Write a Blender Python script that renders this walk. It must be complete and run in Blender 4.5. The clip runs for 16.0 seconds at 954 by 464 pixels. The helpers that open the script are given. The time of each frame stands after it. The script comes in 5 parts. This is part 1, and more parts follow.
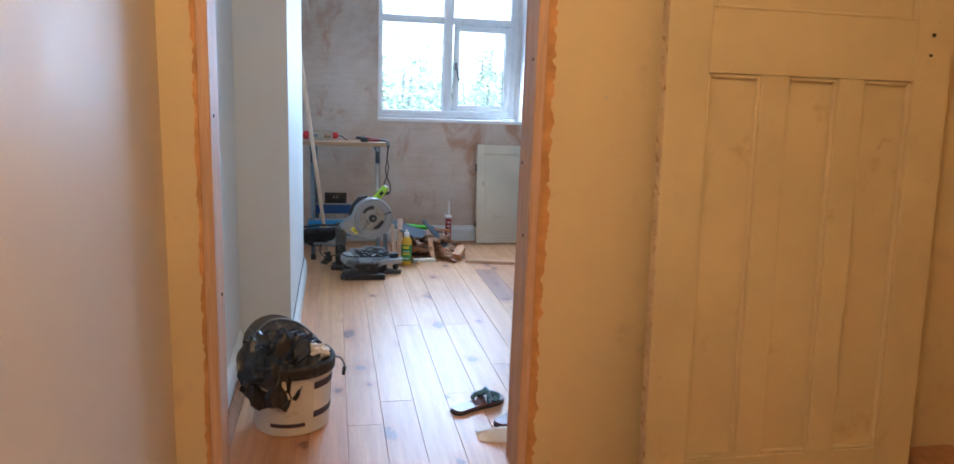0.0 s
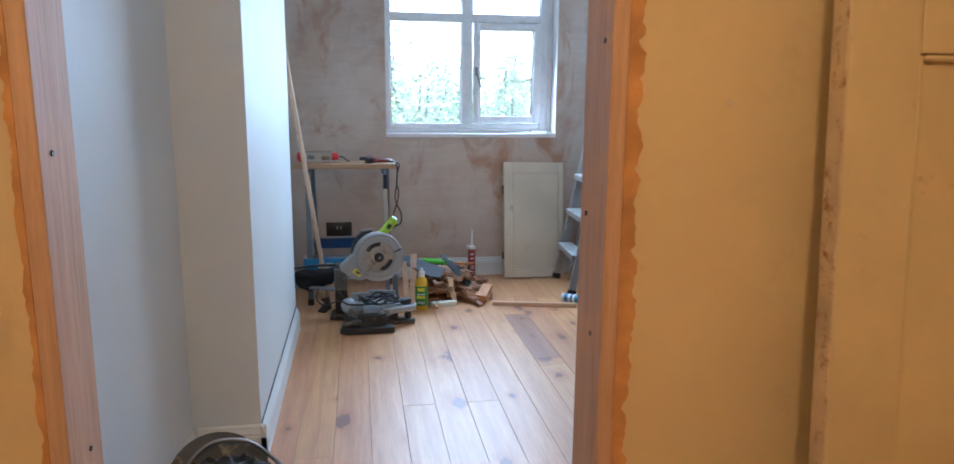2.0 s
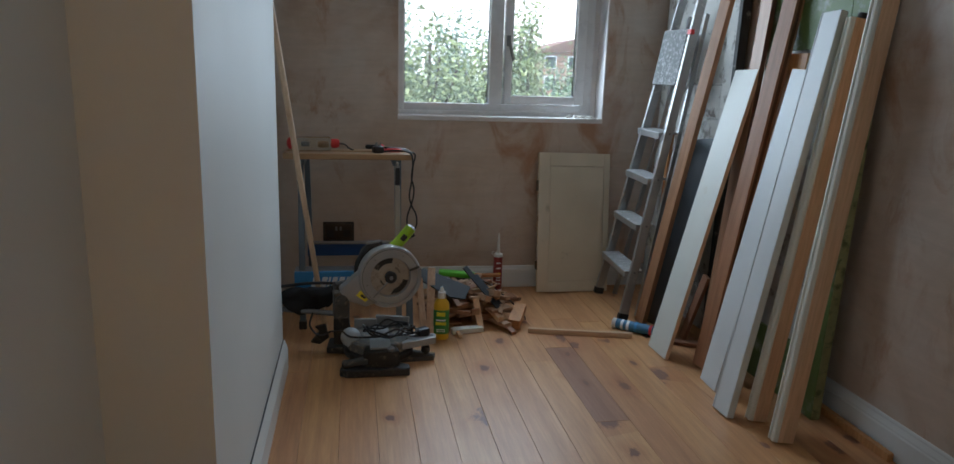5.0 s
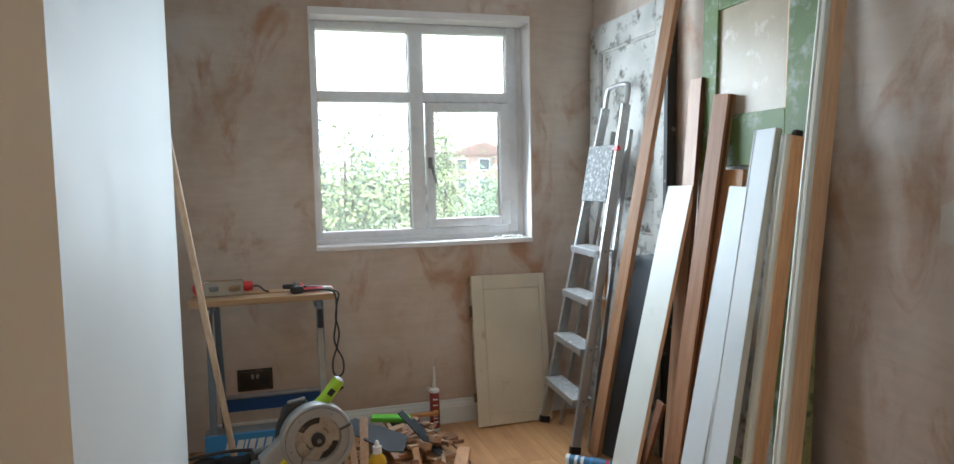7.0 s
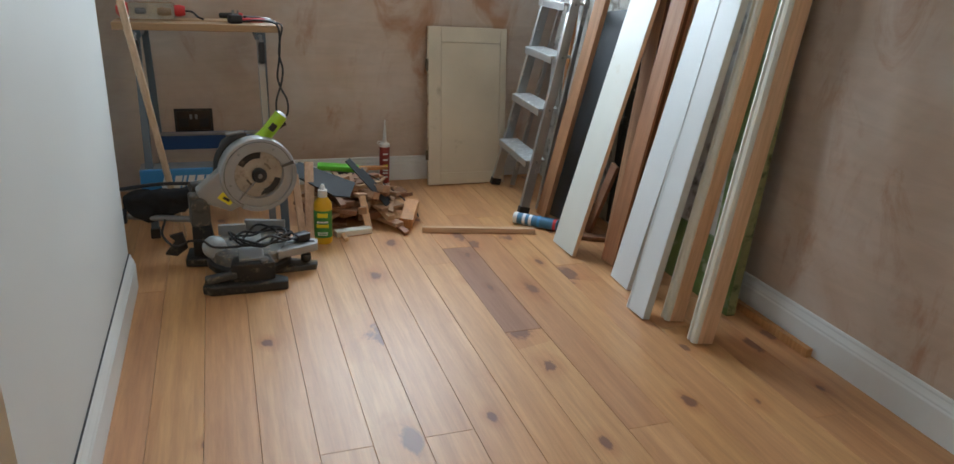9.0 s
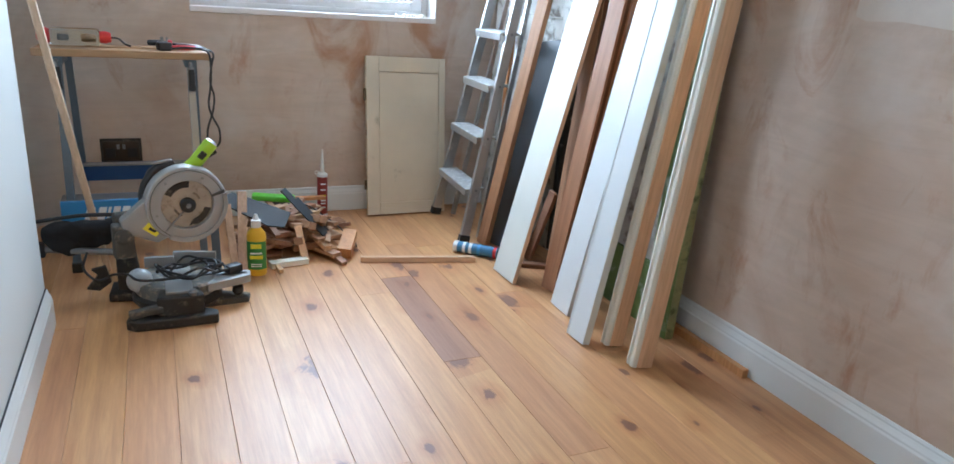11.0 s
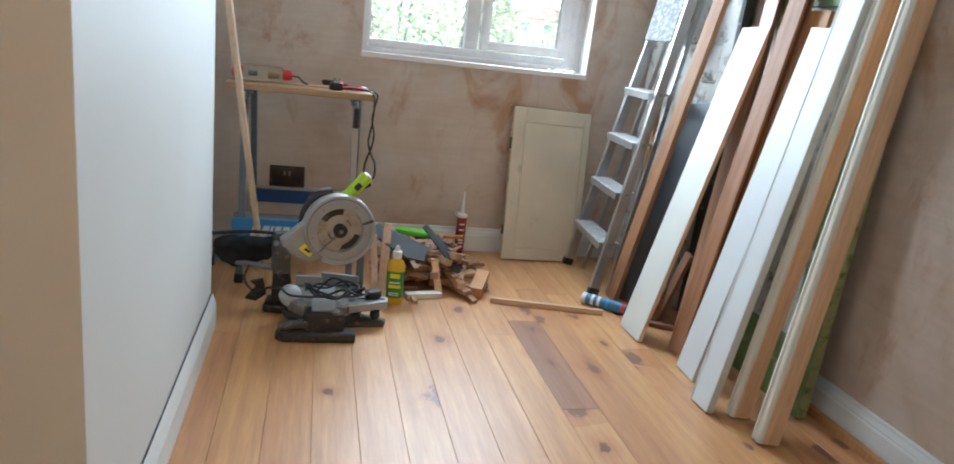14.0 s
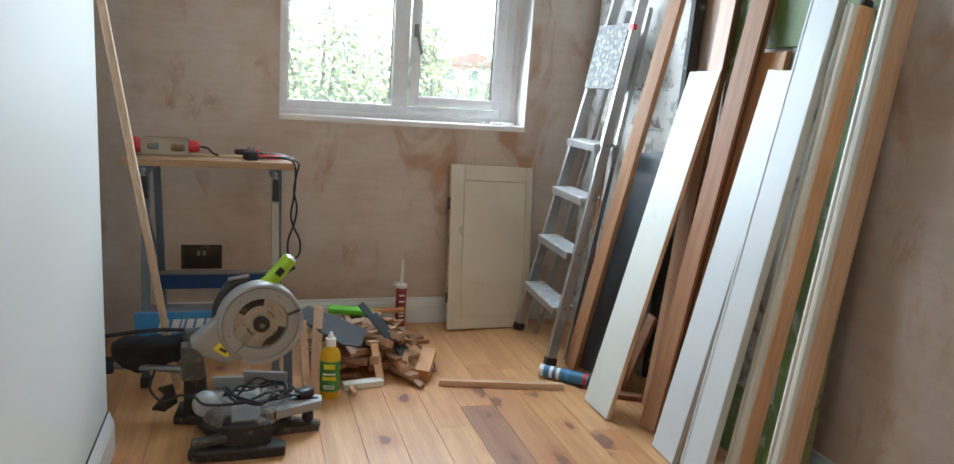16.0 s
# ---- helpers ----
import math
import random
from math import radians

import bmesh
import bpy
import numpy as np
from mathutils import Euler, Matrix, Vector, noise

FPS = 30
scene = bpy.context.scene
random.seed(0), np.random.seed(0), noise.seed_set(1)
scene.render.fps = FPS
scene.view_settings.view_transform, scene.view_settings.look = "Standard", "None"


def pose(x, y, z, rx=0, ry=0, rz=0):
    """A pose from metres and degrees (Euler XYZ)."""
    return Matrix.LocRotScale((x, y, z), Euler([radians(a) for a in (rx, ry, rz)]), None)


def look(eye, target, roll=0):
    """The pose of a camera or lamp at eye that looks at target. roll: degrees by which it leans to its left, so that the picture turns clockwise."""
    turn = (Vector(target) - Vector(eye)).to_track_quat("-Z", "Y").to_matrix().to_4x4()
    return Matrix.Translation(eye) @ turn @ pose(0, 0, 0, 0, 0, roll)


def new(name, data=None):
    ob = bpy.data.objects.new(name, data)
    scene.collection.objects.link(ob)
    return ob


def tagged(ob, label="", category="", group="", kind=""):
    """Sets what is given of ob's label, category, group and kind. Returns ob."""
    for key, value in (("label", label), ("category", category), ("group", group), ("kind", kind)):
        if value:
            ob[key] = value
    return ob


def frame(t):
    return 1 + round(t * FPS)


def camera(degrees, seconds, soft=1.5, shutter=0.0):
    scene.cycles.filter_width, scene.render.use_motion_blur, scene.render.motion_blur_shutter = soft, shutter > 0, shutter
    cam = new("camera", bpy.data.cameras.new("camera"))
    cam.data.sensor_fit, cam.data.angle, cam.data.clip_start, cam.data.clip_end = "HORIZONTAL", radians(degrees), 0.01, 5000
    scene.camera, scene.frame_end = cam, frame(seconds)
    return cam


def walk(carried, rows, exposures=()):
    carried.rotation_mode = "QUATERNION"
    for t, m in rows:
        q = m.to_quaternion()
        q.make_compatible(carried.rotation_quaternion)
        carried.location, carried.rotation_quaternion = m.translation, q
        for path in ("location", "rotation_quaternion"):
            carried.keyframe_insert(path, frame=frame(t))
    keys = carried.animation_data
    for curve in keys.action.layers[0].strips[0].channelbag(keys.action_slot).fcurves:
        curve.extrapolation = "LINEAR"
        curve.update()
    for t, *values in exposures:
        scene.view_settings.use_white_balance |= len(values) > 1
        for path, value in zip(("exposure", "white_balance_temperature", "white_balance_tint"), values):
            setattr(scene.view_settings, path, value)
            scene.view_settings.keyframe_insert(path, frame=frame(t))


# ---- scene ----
cam = camera(67.5, 16.0, shutter=0.25)
PATH = [
    (0, (0.052, 0.175, 1.207), (0.445, 2.099, 0.825), 2.1),
    (0.5, (0.1, 0.406, 1.218), (0.398, 2.349, 0.854), 1.0),
    (1, (0.174, 0.615, 1.188), (0.496, 2.552, 0.808), 0.8),
    (1.5, (0.198, 0.848, 1.216), (0.729, 2.745, 0.868), 0.9),
    (2, (0.203, 1.04, 1.205), (0.527, 2.98, 0.846), 0.5),
    (2.5, (0.246, 1.145, 1.194), (0.487, 3.1, 0.846), 1.3),
    (3, (0.243, 1.341, 1.221), (0.47, 3.299, 0.885), 2.7),
    (3.2, (0.21, 1.425, 1.242), (0.508, 3.382, 0.962), 1.7),
    (5.3, (0.156, 2.015, 1.22), (0.511, 3.932, 0.775), 1.7),
    (5.5, (0.157, 2.078, 1.228), (0.593, 3.979, 0.787), 1.5),
    (6, (0.138, 2.163, 1.242), (0.749, 4.027, 0.85), 1.8),
    (6.5, (0.15, 2.2, 1.285), (0.713, 4.091, 0.958), -0.1),
    (7, (0.155, 2.204, 1.33), (0.718, 4.116, 1.176), -1.2),
    (7.5, (0.116, 2.167, 1.278), (0.686, 4.064, 0.999), -0.8),
    (8, (0.209, 2.175, 1.157), (0.825, 3.962, 0.505), 2.5),
    (8.2, (0.197, 2.211, 1.157), (0.836, 3.969, 0.449), 3.5),
    (10.3, (0.215, 2.346, 1.102), (0.925, 4.066, 0.369), 1.4),
    (10.5, (0.222, 2.336, 1.118), (0.955, 4.058, 0.414), 1.0),
    (11, (0.235, 2.32, 1.112), (1.028, 4.046, 0.487), 4.0),
    (11.5, (0.192, 2.333, 1.094), (0.802, 4.151, 0.525), 6.4),
    (12, (0.183, 2.314, 1.106), (0.628, 4.176, 0.527), 7.1),
    (12.5, (0.16, 2.3, 1.102), (0.439, 4.195, 0.526), 6.6),
    (13, (0.175, 2.255, 1.097), (0.404, 4.149, 0.497), 8.7),
    (13.5, (0.135, 2.286, 1.107), (0.362, 4.182, 0.511), 7.0),
    (14, (0.2, 2.257, 1.116), (0.651, 4.134, 0.594), 6.7),
    (14.5, (0.215, 2.269, 1.126), (0.806, 4.123, 0.666), 5.6),
    (15, (0.212, 2.323, 1.113), (0.904, 4.134, 0.621), 5.7),
    (15.5, (0.248, 2.439, 1.152), (0.87, 4.286, 0.702), 3.3),
    (16, (0.256, 2.571, 1.15), (0.871, 4.435, 0.763), 4.0),
]

EXPOSURES = [
    (0.0, 3.5, 4950, 10), (1.0, 3.5, 4950, 10), (2.0, 3.35, 5050, 10), (3.0, 3.32, 5350, 10), (3.3, 3.15, 5650, 10), (5.2, 1.9, 6000, 10),
    (5.6, 2.08, 6000, 10), (6.5, 2.9, 6250, 10), (7.0, 2.93, 6300, 10), (7.6, 2.75, 6600, 10), (8.2, 2.68, 6700, 10), (10.3, 3.55, 5750, 10),
    (11.0, 3.6, 5700, 10), (13.0, 3.48, 5950, 10), (14.5, 3.36, 6200, 10), (16.0, 3.2, 6350, 10),
]
walk(cam, [(t, look(eye, target, roll)) for t, eye, target, roll in PATH], EXPOSURES)
#@CAMERA_END

# ---- world and lights ----
world = bpy.data.worlds.new("overcast_sky")
scene.world = world
world.use_nodes = True
wn = world.node_tree
sky = wn.nodes.new("ShaderNodeTexSky")
sky.sky_type, sky.sun_disc = "NISHITA", False
sky.sun_elevation, sky.sun_rotation = radians(66), radians(194)
sky.air_density, sky.dust_density, sky.ozone_density = 1.0, 2.0, 1.0
wn.nodes["Background"].inputs[1].default_value = 0.15
wn.links.new(sky.outputs[0], wn.nodes["Background"].inputs[0])


def lamp(name, kind, m, energy, color):
    data = bpy.data.lights.new(name, kind)
    data.energy, data.color = energy, color
    ob = new(name, data)
    ob.matrix_world = m
    return data


sun = lamp("sun", "SUN", look((0, 0, 10), (1.0, 4.0, 0)), 1.5, (1, 0.97, 0.92))
sun.angle = radians(12)
skylight = lamp("window_skylight", "AREA", look((0.96, 5.85, 1.58), (1.45, 2.9, 1.05)), 4.8, (0.72, 0.88, 1.0))
skylight.shape, skylight.size, skylight.size_y, skylight.spread = "RECTANGLE", 1.05, 1.1, radians(158)
bulb = lamp("hall_bulb", "POINT", pose(0.12, 0.5, 2.31), 4.2, (1.0, 0.58, 0.21))
bulb.shadow_soft_size = 0.06
#@LIGHT_END


# ---- materials ----
def nodes_of(name, rough, metal):
    m = bpy.data.materials.new(name)
    m.use_nodes = True
    t = m.node_tree
    b = t.nodes["Principled BSDF"]
    b.inputs["Roughness"].default_value, b.inputs["Metallic"].default_value = rough, metal
    return m, t, b


def add(t, kind, **values):
    n = t.nodes.new(kind)
    for key, value in values.items():
        n.inputs[key].default_value = value
    return n


def coords(t, scale=(1, 1, 1), spread=0.0):
    """Object coordinates, stretched, and shifted from object to object."""
    c = t.nodes.new("ShaderNodeTexCoord")
    mp = t.nodes.new("ShaderNodeMapping")
    mp.inputs["Scale"].default_value = scale
    t.links.new(c.outputs["Object"], mp.inputs["Vector"])
    if spread:
        info = t.nodes.new("ShaderNodeObjectInfo")
        mul = t.nodes.new("ShaderNodeVectorMath")
        mul.operation = "SCALE"
        mul.inputs[0].default_value = (spread, spread * 1.7, spread * 0.6)
        t.links.new(info.outputs["Random"], mul.inputs["Scale"])
        t.links.new(mul.outputs[0], mp.inputs["Location"])
    return mp.outputs["Vector"]


def ramp(t, source, stops):
    r = t.nodes.new("ShaderNodeValToRGB")
    while len(r.color_ramp.elements) < len(stops):
        r.color_ramp.elements.new(0.5)
    for e, (at, c) in zip(r.color_ramp.elements, stops):
        e.position, e.color = at, (*c, 1) if len(c) == 3 else c
    t.links.new(source, r.inputs["Fac"])
    return r.outputs["Color"]


def mix(t, kind, fac, a, b):
    n = t.nodes.new("ShaderNodeMix")
    n.data_type, n.blend_type = "RGBA", kind
    for socket, v in ((n.inputs["Factor"], fac), (n.inputs["A"], a), (n.inputs["B"], b)):
        if hasattr(v, "is_linked"):
            t.links.new(v, socket)
        elif isinstance(v, tuple):
            socket.default_value = (*v, 1)
        else:
            socket.default_value = v
    return n.outputs["Result"]


def noise_of(t, vec, scale, detail=5.0, rough=0.55, distort=0.0):
    n = add(t, "ShaderNodeTexNoise", Scale=scale, Detail=detail, Roughness=rough, Distortion=distort)
    t.links.new(vec, n.inputs["Vector"])
    return n.outputs["Fac"]


def bump(t, b, height, strength, distance=0.002):
    n = add(t, "ShaderNodeBump", Strength=strength, Distance=distance)
    t.links.new(height, n.inputs["Height"])
    t.links.new(n.outputs["Normal"], b.inputs["Normal"])


def paint(name, color, rough=0.5, metal=0.0, vary=0.12, scale=9.0, grain=120.0, relief=0.15, dirt=None, dirt_at=0.62):
    """A surface of one colour with soft patches, fine relief and, where given, grime."""
    m, t, b = nodes_of(name, rough, metal)
    v = coords(t, spread=7.0)
    low = ramp(t, noise_of(t, v, scale), [(0.3, tuple(c * (1 - vary) for c in color)), (0.7, tuple(min(1, c * (1 + vary * 0.6)) for c in color))])
    if dirt:
        mask = ramp(t, noise_of(t, v, scale * 2.3, 8, 0.65), [(dirt_at - 0.07, (0, 0, 0)), (dirt_at + 0.06, (1, 1, 1))])
        low = mix(t, "MIX", mask, low, dirt)
    t.links.new(low, b.inputs["Base Color"])
    fine = noise_of(t, v, grain, 3)
    r = add(t, "ShaderNodeMapRange")
    r.inputs["To Min"].default_value, r.inputs["To Max"].default_value = max(0.05, rough - 0.12), min(1, rough + 0.12)
    t.links.new(noise_of(t, v, scale * 4), r.inputs["Value"])
    t.links.new(r.outputs[0], b.inputs["Roughness"])
    bump(t, b, fine, relief)
    return m


def wood(name, light, dark, along="Y", rough=0.5, knots=0.0, ring=1.0, spread=23.0, sheen=0.25, figure=0.55):
    """Sawn timber: stretched grain along one axis of the object, broad tone shifts and knots."""
    m, t, b = nodes_of(name, rough, 0.0)
    k = {"X": (0.06, 1, 1), "Y": (1, 0.06, 1), "Z": (1, 1, 0.06)}[along]
    v = coords(t, k, spread)
    wide = {"X": (0.4, 1, 1), "Y": (1, 0.6, 1), "Z": (1, 1, 0.4)}[along]
    vk = coords(t, wide, spread)
    broad = noise_of(t, v, 14.0 * ring, 4, 0.6, 0.6)
    grain = noise_of(t, v, 95.0 * ring, 6, 0.7, 0.3)
    col = ramp(t, broad, [(0.28, dark), (0.5, tuple((p + q) / 2 for p, q in zip(light, dark))), (0.72, light)])
    lines = ramp(t, grain, [(0.35, (0.62, 0.55, 0.5)), (0.62, (1, 1, 1))])
    col = mix(t, "MULTIPLY", figure, col, lines)
    wave = add(t, "ShaderNodeTexWave", Scale=5.0 * ring, Distortion=11.0, Detail=3.0)
    wave.inputs["Detail Scale"].default_value = 0.8
    t.links.new(v, wave.inputs["Vector"])
    col = mix(t, "MULTIPLY", 0.16, col, ramp(t, wave.outputs["Fac"], [(0.1, (0.6, 0.5, 0.42)), (0.55, (1.05, 1.03, 1.0))]))
    info = t.nodes.new("ShaderNodeObjectInfo")
    tone = ramp(t, info.outputs["Random"], [(0.0, (0.84, 0.72, 0.64)), (0.3, (1.0, 0.93, 0.86)), (0.6, (1.06, 1.06, 1.02)), (0.8, (1.0, 0.97, 0.8)), (1.0, (0.92, 0.8, 0.74))])
    col = mix(t, "MULTIPLY", 0.8, col, tone)
    if knots:
        vo = add(t, "ShaderNodeTexVoronoi", Scale=knots, Randomness=1.0)
        vo.voronoi_dimensions = "2D" if along == "Y" else "3D"
        t.links.new(vk, vo.inputs["Vector"])
        wob = noise_of(t, vk, 13.0, 6, 0.65, 0.8)
        s = t.nodes.new("ShaderNodeMath")
        s.operation = "MULTIPLY_ADD"
        s.inputs[1].default_value = 0.40
        t.links.new(wob, s.inputs[0])
        size = add(t, "ShaderNodeMapRange")
        size.inputs["To Min"].default_value, size.inputs["To Max"].default_value = 0.4, 3.0
        t.links.new(vo.outputs["Color"], size.inputs["Value"])
        apart = t.nodes.new("ShaderNodeMath")
        apart.operation = "MULTIPLY"
        t.links.new(vo.outputs["Distance"], apart.inputs[0])
        t.links.new(size.outputs[0], apart.inputs[1])
        t.links.new(apart.outputs[0], s.inputs[2])
        halo = ramp(t, s.outputs[0], [(0.27, (1, 1, 1)), (0.52, (0, 0, 0))])
        core = ramp(t, s.outputs[0], [(0.268, (0.95, 0.95, 0.95)), (0.315, (0, 0, 0))])
        col = mix(t, "MIX", halo, col, mix(t, "MULTIPLY", 0.5, col, (0.68, 0.42, 0.26)))
        col = mix(t, "MIX", core, col, (0.19, 0.075, 0.04))
    t.links.new(col, b.inputs["Base Color"])
    b.inputs["Coat Weight"].default_value, b.inputs["Coat Roughness"].default_value = sheen, 0.36
    bump(t, b, grain, 0.12, 0.001)
    return m


def plaster(name, warm=1.0):
    """Bare dried gypsum plaster: pink-brown, trowelled patches, damp stains, pale salts."""
    m, t, b = nodes_of(name, 0.75, 0.0)
    v = coords(t)
    big = noise_of(t, v, 1.6, 5, 0.6, 0.7)
    col = ramp(t, big, [(0.28, (0.44, 0.31, 0.225)), (0.46, (0.56, 0.44, 0.35)), (0.6, (0.62, 0.52, 0.44)), (0.78, (0.68, 0.60, 0.525))])
    stain = ramp(t, noise_of(t, coords(t, (1, 1, 0.55)), 4.3, 8, 0.62, 1.0), [(0.53, (0, 0, 0)), (0.70, (0.85, 0.85, 0.85))])
    col = mix(t, "MIX", stain, col, (0.40, 0.20, 0.10))
    sweep = noise_of(t, coords(t, (0.5, 0.5, 3.0)), 5.0, 4, 0.6, 1.6)
    col = mix(t, "MULTIPLY", 0.35, col, ramp(t, sweep, [(0.35, (0.78, 0.76, 0.74)), (0.65, (1.06, 1.05, 1.05))]))
    salt = ramp(t, noise_of(t, v, 2.7, 6, 0.55, 0.3), [(0.55, (0, 0, 0)), (0.7, (0.65, 0.65, 0.65))])
    col = mix(t, "MIX", salt, col, (0.64, 0.58, 0.53))
    t.links.new(col, b.inputs["Base Color"])
    r = add(t, "ShaderNodeMapRange")
    r.inputs["To Min"].default_value, r.inputs["To Max"].default_value = 0.42, 0.85
    t.links.new(sweep, r.inputs["Value"])
    t.links.new(r.outputs[0], b.inputs["Roughness"])
    bump(t, b, sweep, 0.12, 0.004)
    return m


PLASTER = plaster("bare_plaster")
WALL_WHITE = paint("white_emulsion", (0.655, 0.68, 0.67), 0.6, vary=0.035, scale=2.2, grain=300, relief=0.08)
HALL_PAINT = paint("magnolia_emulsion", (0.74, 0.61, 0.37), 0.55, vary=0.05, scale=2.0, grain=220, relief=0.12, dirt=(0.62, 0.50, 0.33), dirt_at=0.66)
HALL_PALE = paint("pale_hall_paint", (0.68, 0.60, 0.49), 0.55, vary=0.05, scale=1.6, grain=220, relief=0.1)
RAW_EDGE = paint("raw_orange_plaster", (0.60, 0.33, 0.13), 0.85, vary=0.3, scale=14, grain=90, relief=0.6)
OLD_DOOR = paint("old_cream_gloss", (0.64, 0.54, 0.33), 0.42, vary=0.10, scale=3.0, grain=60, relief=0.1, dirt=(0.50, 0.38, 0.2), dirt_at=0.68)
CHIPPED = paint("chipped_door_edge", (0.62, 0.5, 0.32), 0.6, vary=0.2, scale=12, relief=0.4, dirt=(0.28, 0.14, 0.06), dirt_at=0.6)
GLOSS_WHITE = paint("white_gloss", (0.72, 0.74, 0.73), 0.42, vary=0.05, scale=3, relief=0.05)
UPVC = paint("white_upvc", (0.80, 0.80, 0.80), 0.28, vary=0.03, scale=3, relief=0.03)
REVEAL = paint("primed_reveal", (0.80, 0.76, 0.74), 0.5, vary=0.08, scale=8, relief=0.2)
CEILING = paint("ceiling_white", (0.78, 0.77, 0.75), 0.7, vary=0.04, scale=2)
FLOOR_PINE = wood("varnished_pine", (0.67, 0.38, 0.185), (0.535, 0.275, 0.12), "Y", 0.47, knots=3.3, sheen=0.24, figure=0.42)
FLOOR_DARK = wood("dark_pine", (0.40, 0.20, 0.115), (0.31, 0.14, 0.078), "Y", 0.48, knots=5.0, sheen=0.22, figure=0.4)
PINE = wood("bare_pine", (0.84, 0.60, 0.40), (0.74, 0.48, 0.29), "Z", 0.6, knots=3.0, sheen=0.0)
PINE_PINK = wood("pinkish_stud_timber", (0.74, 0.57, 0.45), (0.62, 0.44, 0.32), "Z", 0.65, knots=4.0, sheen=0.0)
BROWN_WOOD = wood("brown_stained_wood", (0.51, 0.295, 0.18), (0.40, 0.21, 0.12), "Z", 0.5, sheen=0.15)
DARK_WOOD = wood("dark_wood", (0.17, 0.075, 0.04), (0.10, 0.045, 0.025), "Z", 0.55, sheen=0.1)
POLE = wood("pale_pole_wood", (0.76, 0.62, 0.47), (0.66, 0.51, 0.36), "Z", 0.6, sheen=0.0)
ORANGE_WOOD = wood("orange_pine", (0.60, 0.31, 0.13), (0.48, 0.22, 0.08), "Z", 0.55, knots=3.0, sheen=0.1)
OFFCUT = wood("offcut_pine", (0.53, 0.36, 0.24), (0.36, 0.21, 0.12), "Y", 0.65, sheen=0.0)
OFFCUT_RED = wood("offcut_redwood", (0.36, 0.19, 0.11), (0.24, 0.11, 0.06), "Y", 0.65, sheen=0.0)
BENCH_PLY = wood("bench_ply", (0.50, 0.335, 0.19), (0.38, 0.235, 0.125), "X", 0.5, sheen=0.1)
WHITE_BOARD = paint("white_primed_board", (0.63, 0.655, 0.66), 0.45, vary=0.04, scale=4, relief=0.08)
CREAM_BOARD = paint("cream_white_board", (0.62, 0.62, 0.565), 0.5, vary=0.06, scale=3, relief=0.08, dirt=(0.55, 0.50, 0.4), dirt_at=0.7)
WHITE_TRIM = paint("cream_trim_paint", (0.72, 0.70, 0.61), 0.4, vary=0.06, scale=5, relief=0.1)
CABINET = paint("aged_cream_cabinet_paint", (0.66, 0.575, 0.44), 0.45, vary=0.09, scale=4, relief=0.12, dirt=(0.42, 0.35, 0.24), dirt_at=0.7)
OLD_WHITE = paint("flaking_white_paint", (0.50, 0.48, 0.44), 0.7, vary=0.22, scale=6, grain=40, relief=0.5, dirt=(0.13, 0.11, 0.09), dirt_at=0.6)
BLACK_EDGE = paint("flaking_black_edge", (0.03, 0.028, 0.025), 0.7, vary=0.3, scale=10, relief=0.5, dirt=(0.45, 0.42, 0.36), dirt_at=0.68)
GREEN_DOOR = paint("worn_green_paint", (0.115, 0.175, 0.045), 0.55, vary=0.3, scale=5, grain=60, relief=0.35, dirt=(0.33, 0.36, 0.28), dirt_at=0.6)
GREEN_EDGE = paint("worn_green_edge", (0.30, 0.29, 0.12), 0.7, vary=0.3, scale=9, relief=0.5, dirt=(0.08, 0.09, 0.03), dirt_at=0.58)
OLD_CREAM_PANEL = paint("peeled_cream_panel", (0.44, 0.35, 0.235), 0.35, vary=0.12, scale=5, relief=0.3, dirt=(0.60, 0.54, 0.45), dirt_at=0.64)
ALU = paint("scuffed_aluminium", (0.46, 0.46, 0.455), 0.38, 0.85, vary=0.1, scale=10, relief=0.1, dirt=(0.75, 0.74, 0.7), dirt_at=0.66)
STEP_ALU = paint("paint_splashed_tread", (0.42, 0.42, 0.41), 0.5, 0.35, vary=0.15, scale=18, relief=0.4, dirt=(0.7, 0.7, 0.68), dirt_at=0.6)
PLATFORM = paint("splashed_grey_platform", (0.15, 0.15, 0.148), 0.7, 0.0, vary=0.3, scale=22, relief=0.5, dirt=(0.38, 0.37, 0.36), dirt_at=0.57)
STEEL = paint("dull_steel", (0.27, 0.275, 0.28), 0.4, 0.8, vary=0.12, scale=12, relief=0.1)
LEG_STEEL = paint("grey_blue_enamel", (0.11, 0.145, 0.18), 0.45, 0.2, vary=0.12, scale=8, relief=0.1)
SAW_GREY = paint("silver_grey_casting", (0.34, 0.345, 0.345), 0.42, 0.25, vary=0.07, scale=10, relief=0.1, dirt=(0.36, 0.32, 0.26), dirt_at=0.68)
SAW_DUST = paint("dusty_grey_casting", (0.085, 0.083, 0.078), 0.6, 0.3, vary=0.2, scale=12, relief=0.2, dirt=(0.27, 0.22, 0.155), dirt_at=0.6)
TABLE_GREY = paint("sawdust_grey_casting", (0.17, 0.165, 0.155), 0.6, 0.2, vary=0.2, scale=14, relief=0.2, dirt=(0.38, 0.32, 0.24), dirt_at=0.58)
BLACK = paint("black_plastic", (0.018, 0.018, 0.02), 0.45, vary=0.2, scale=12, relief=0.15)
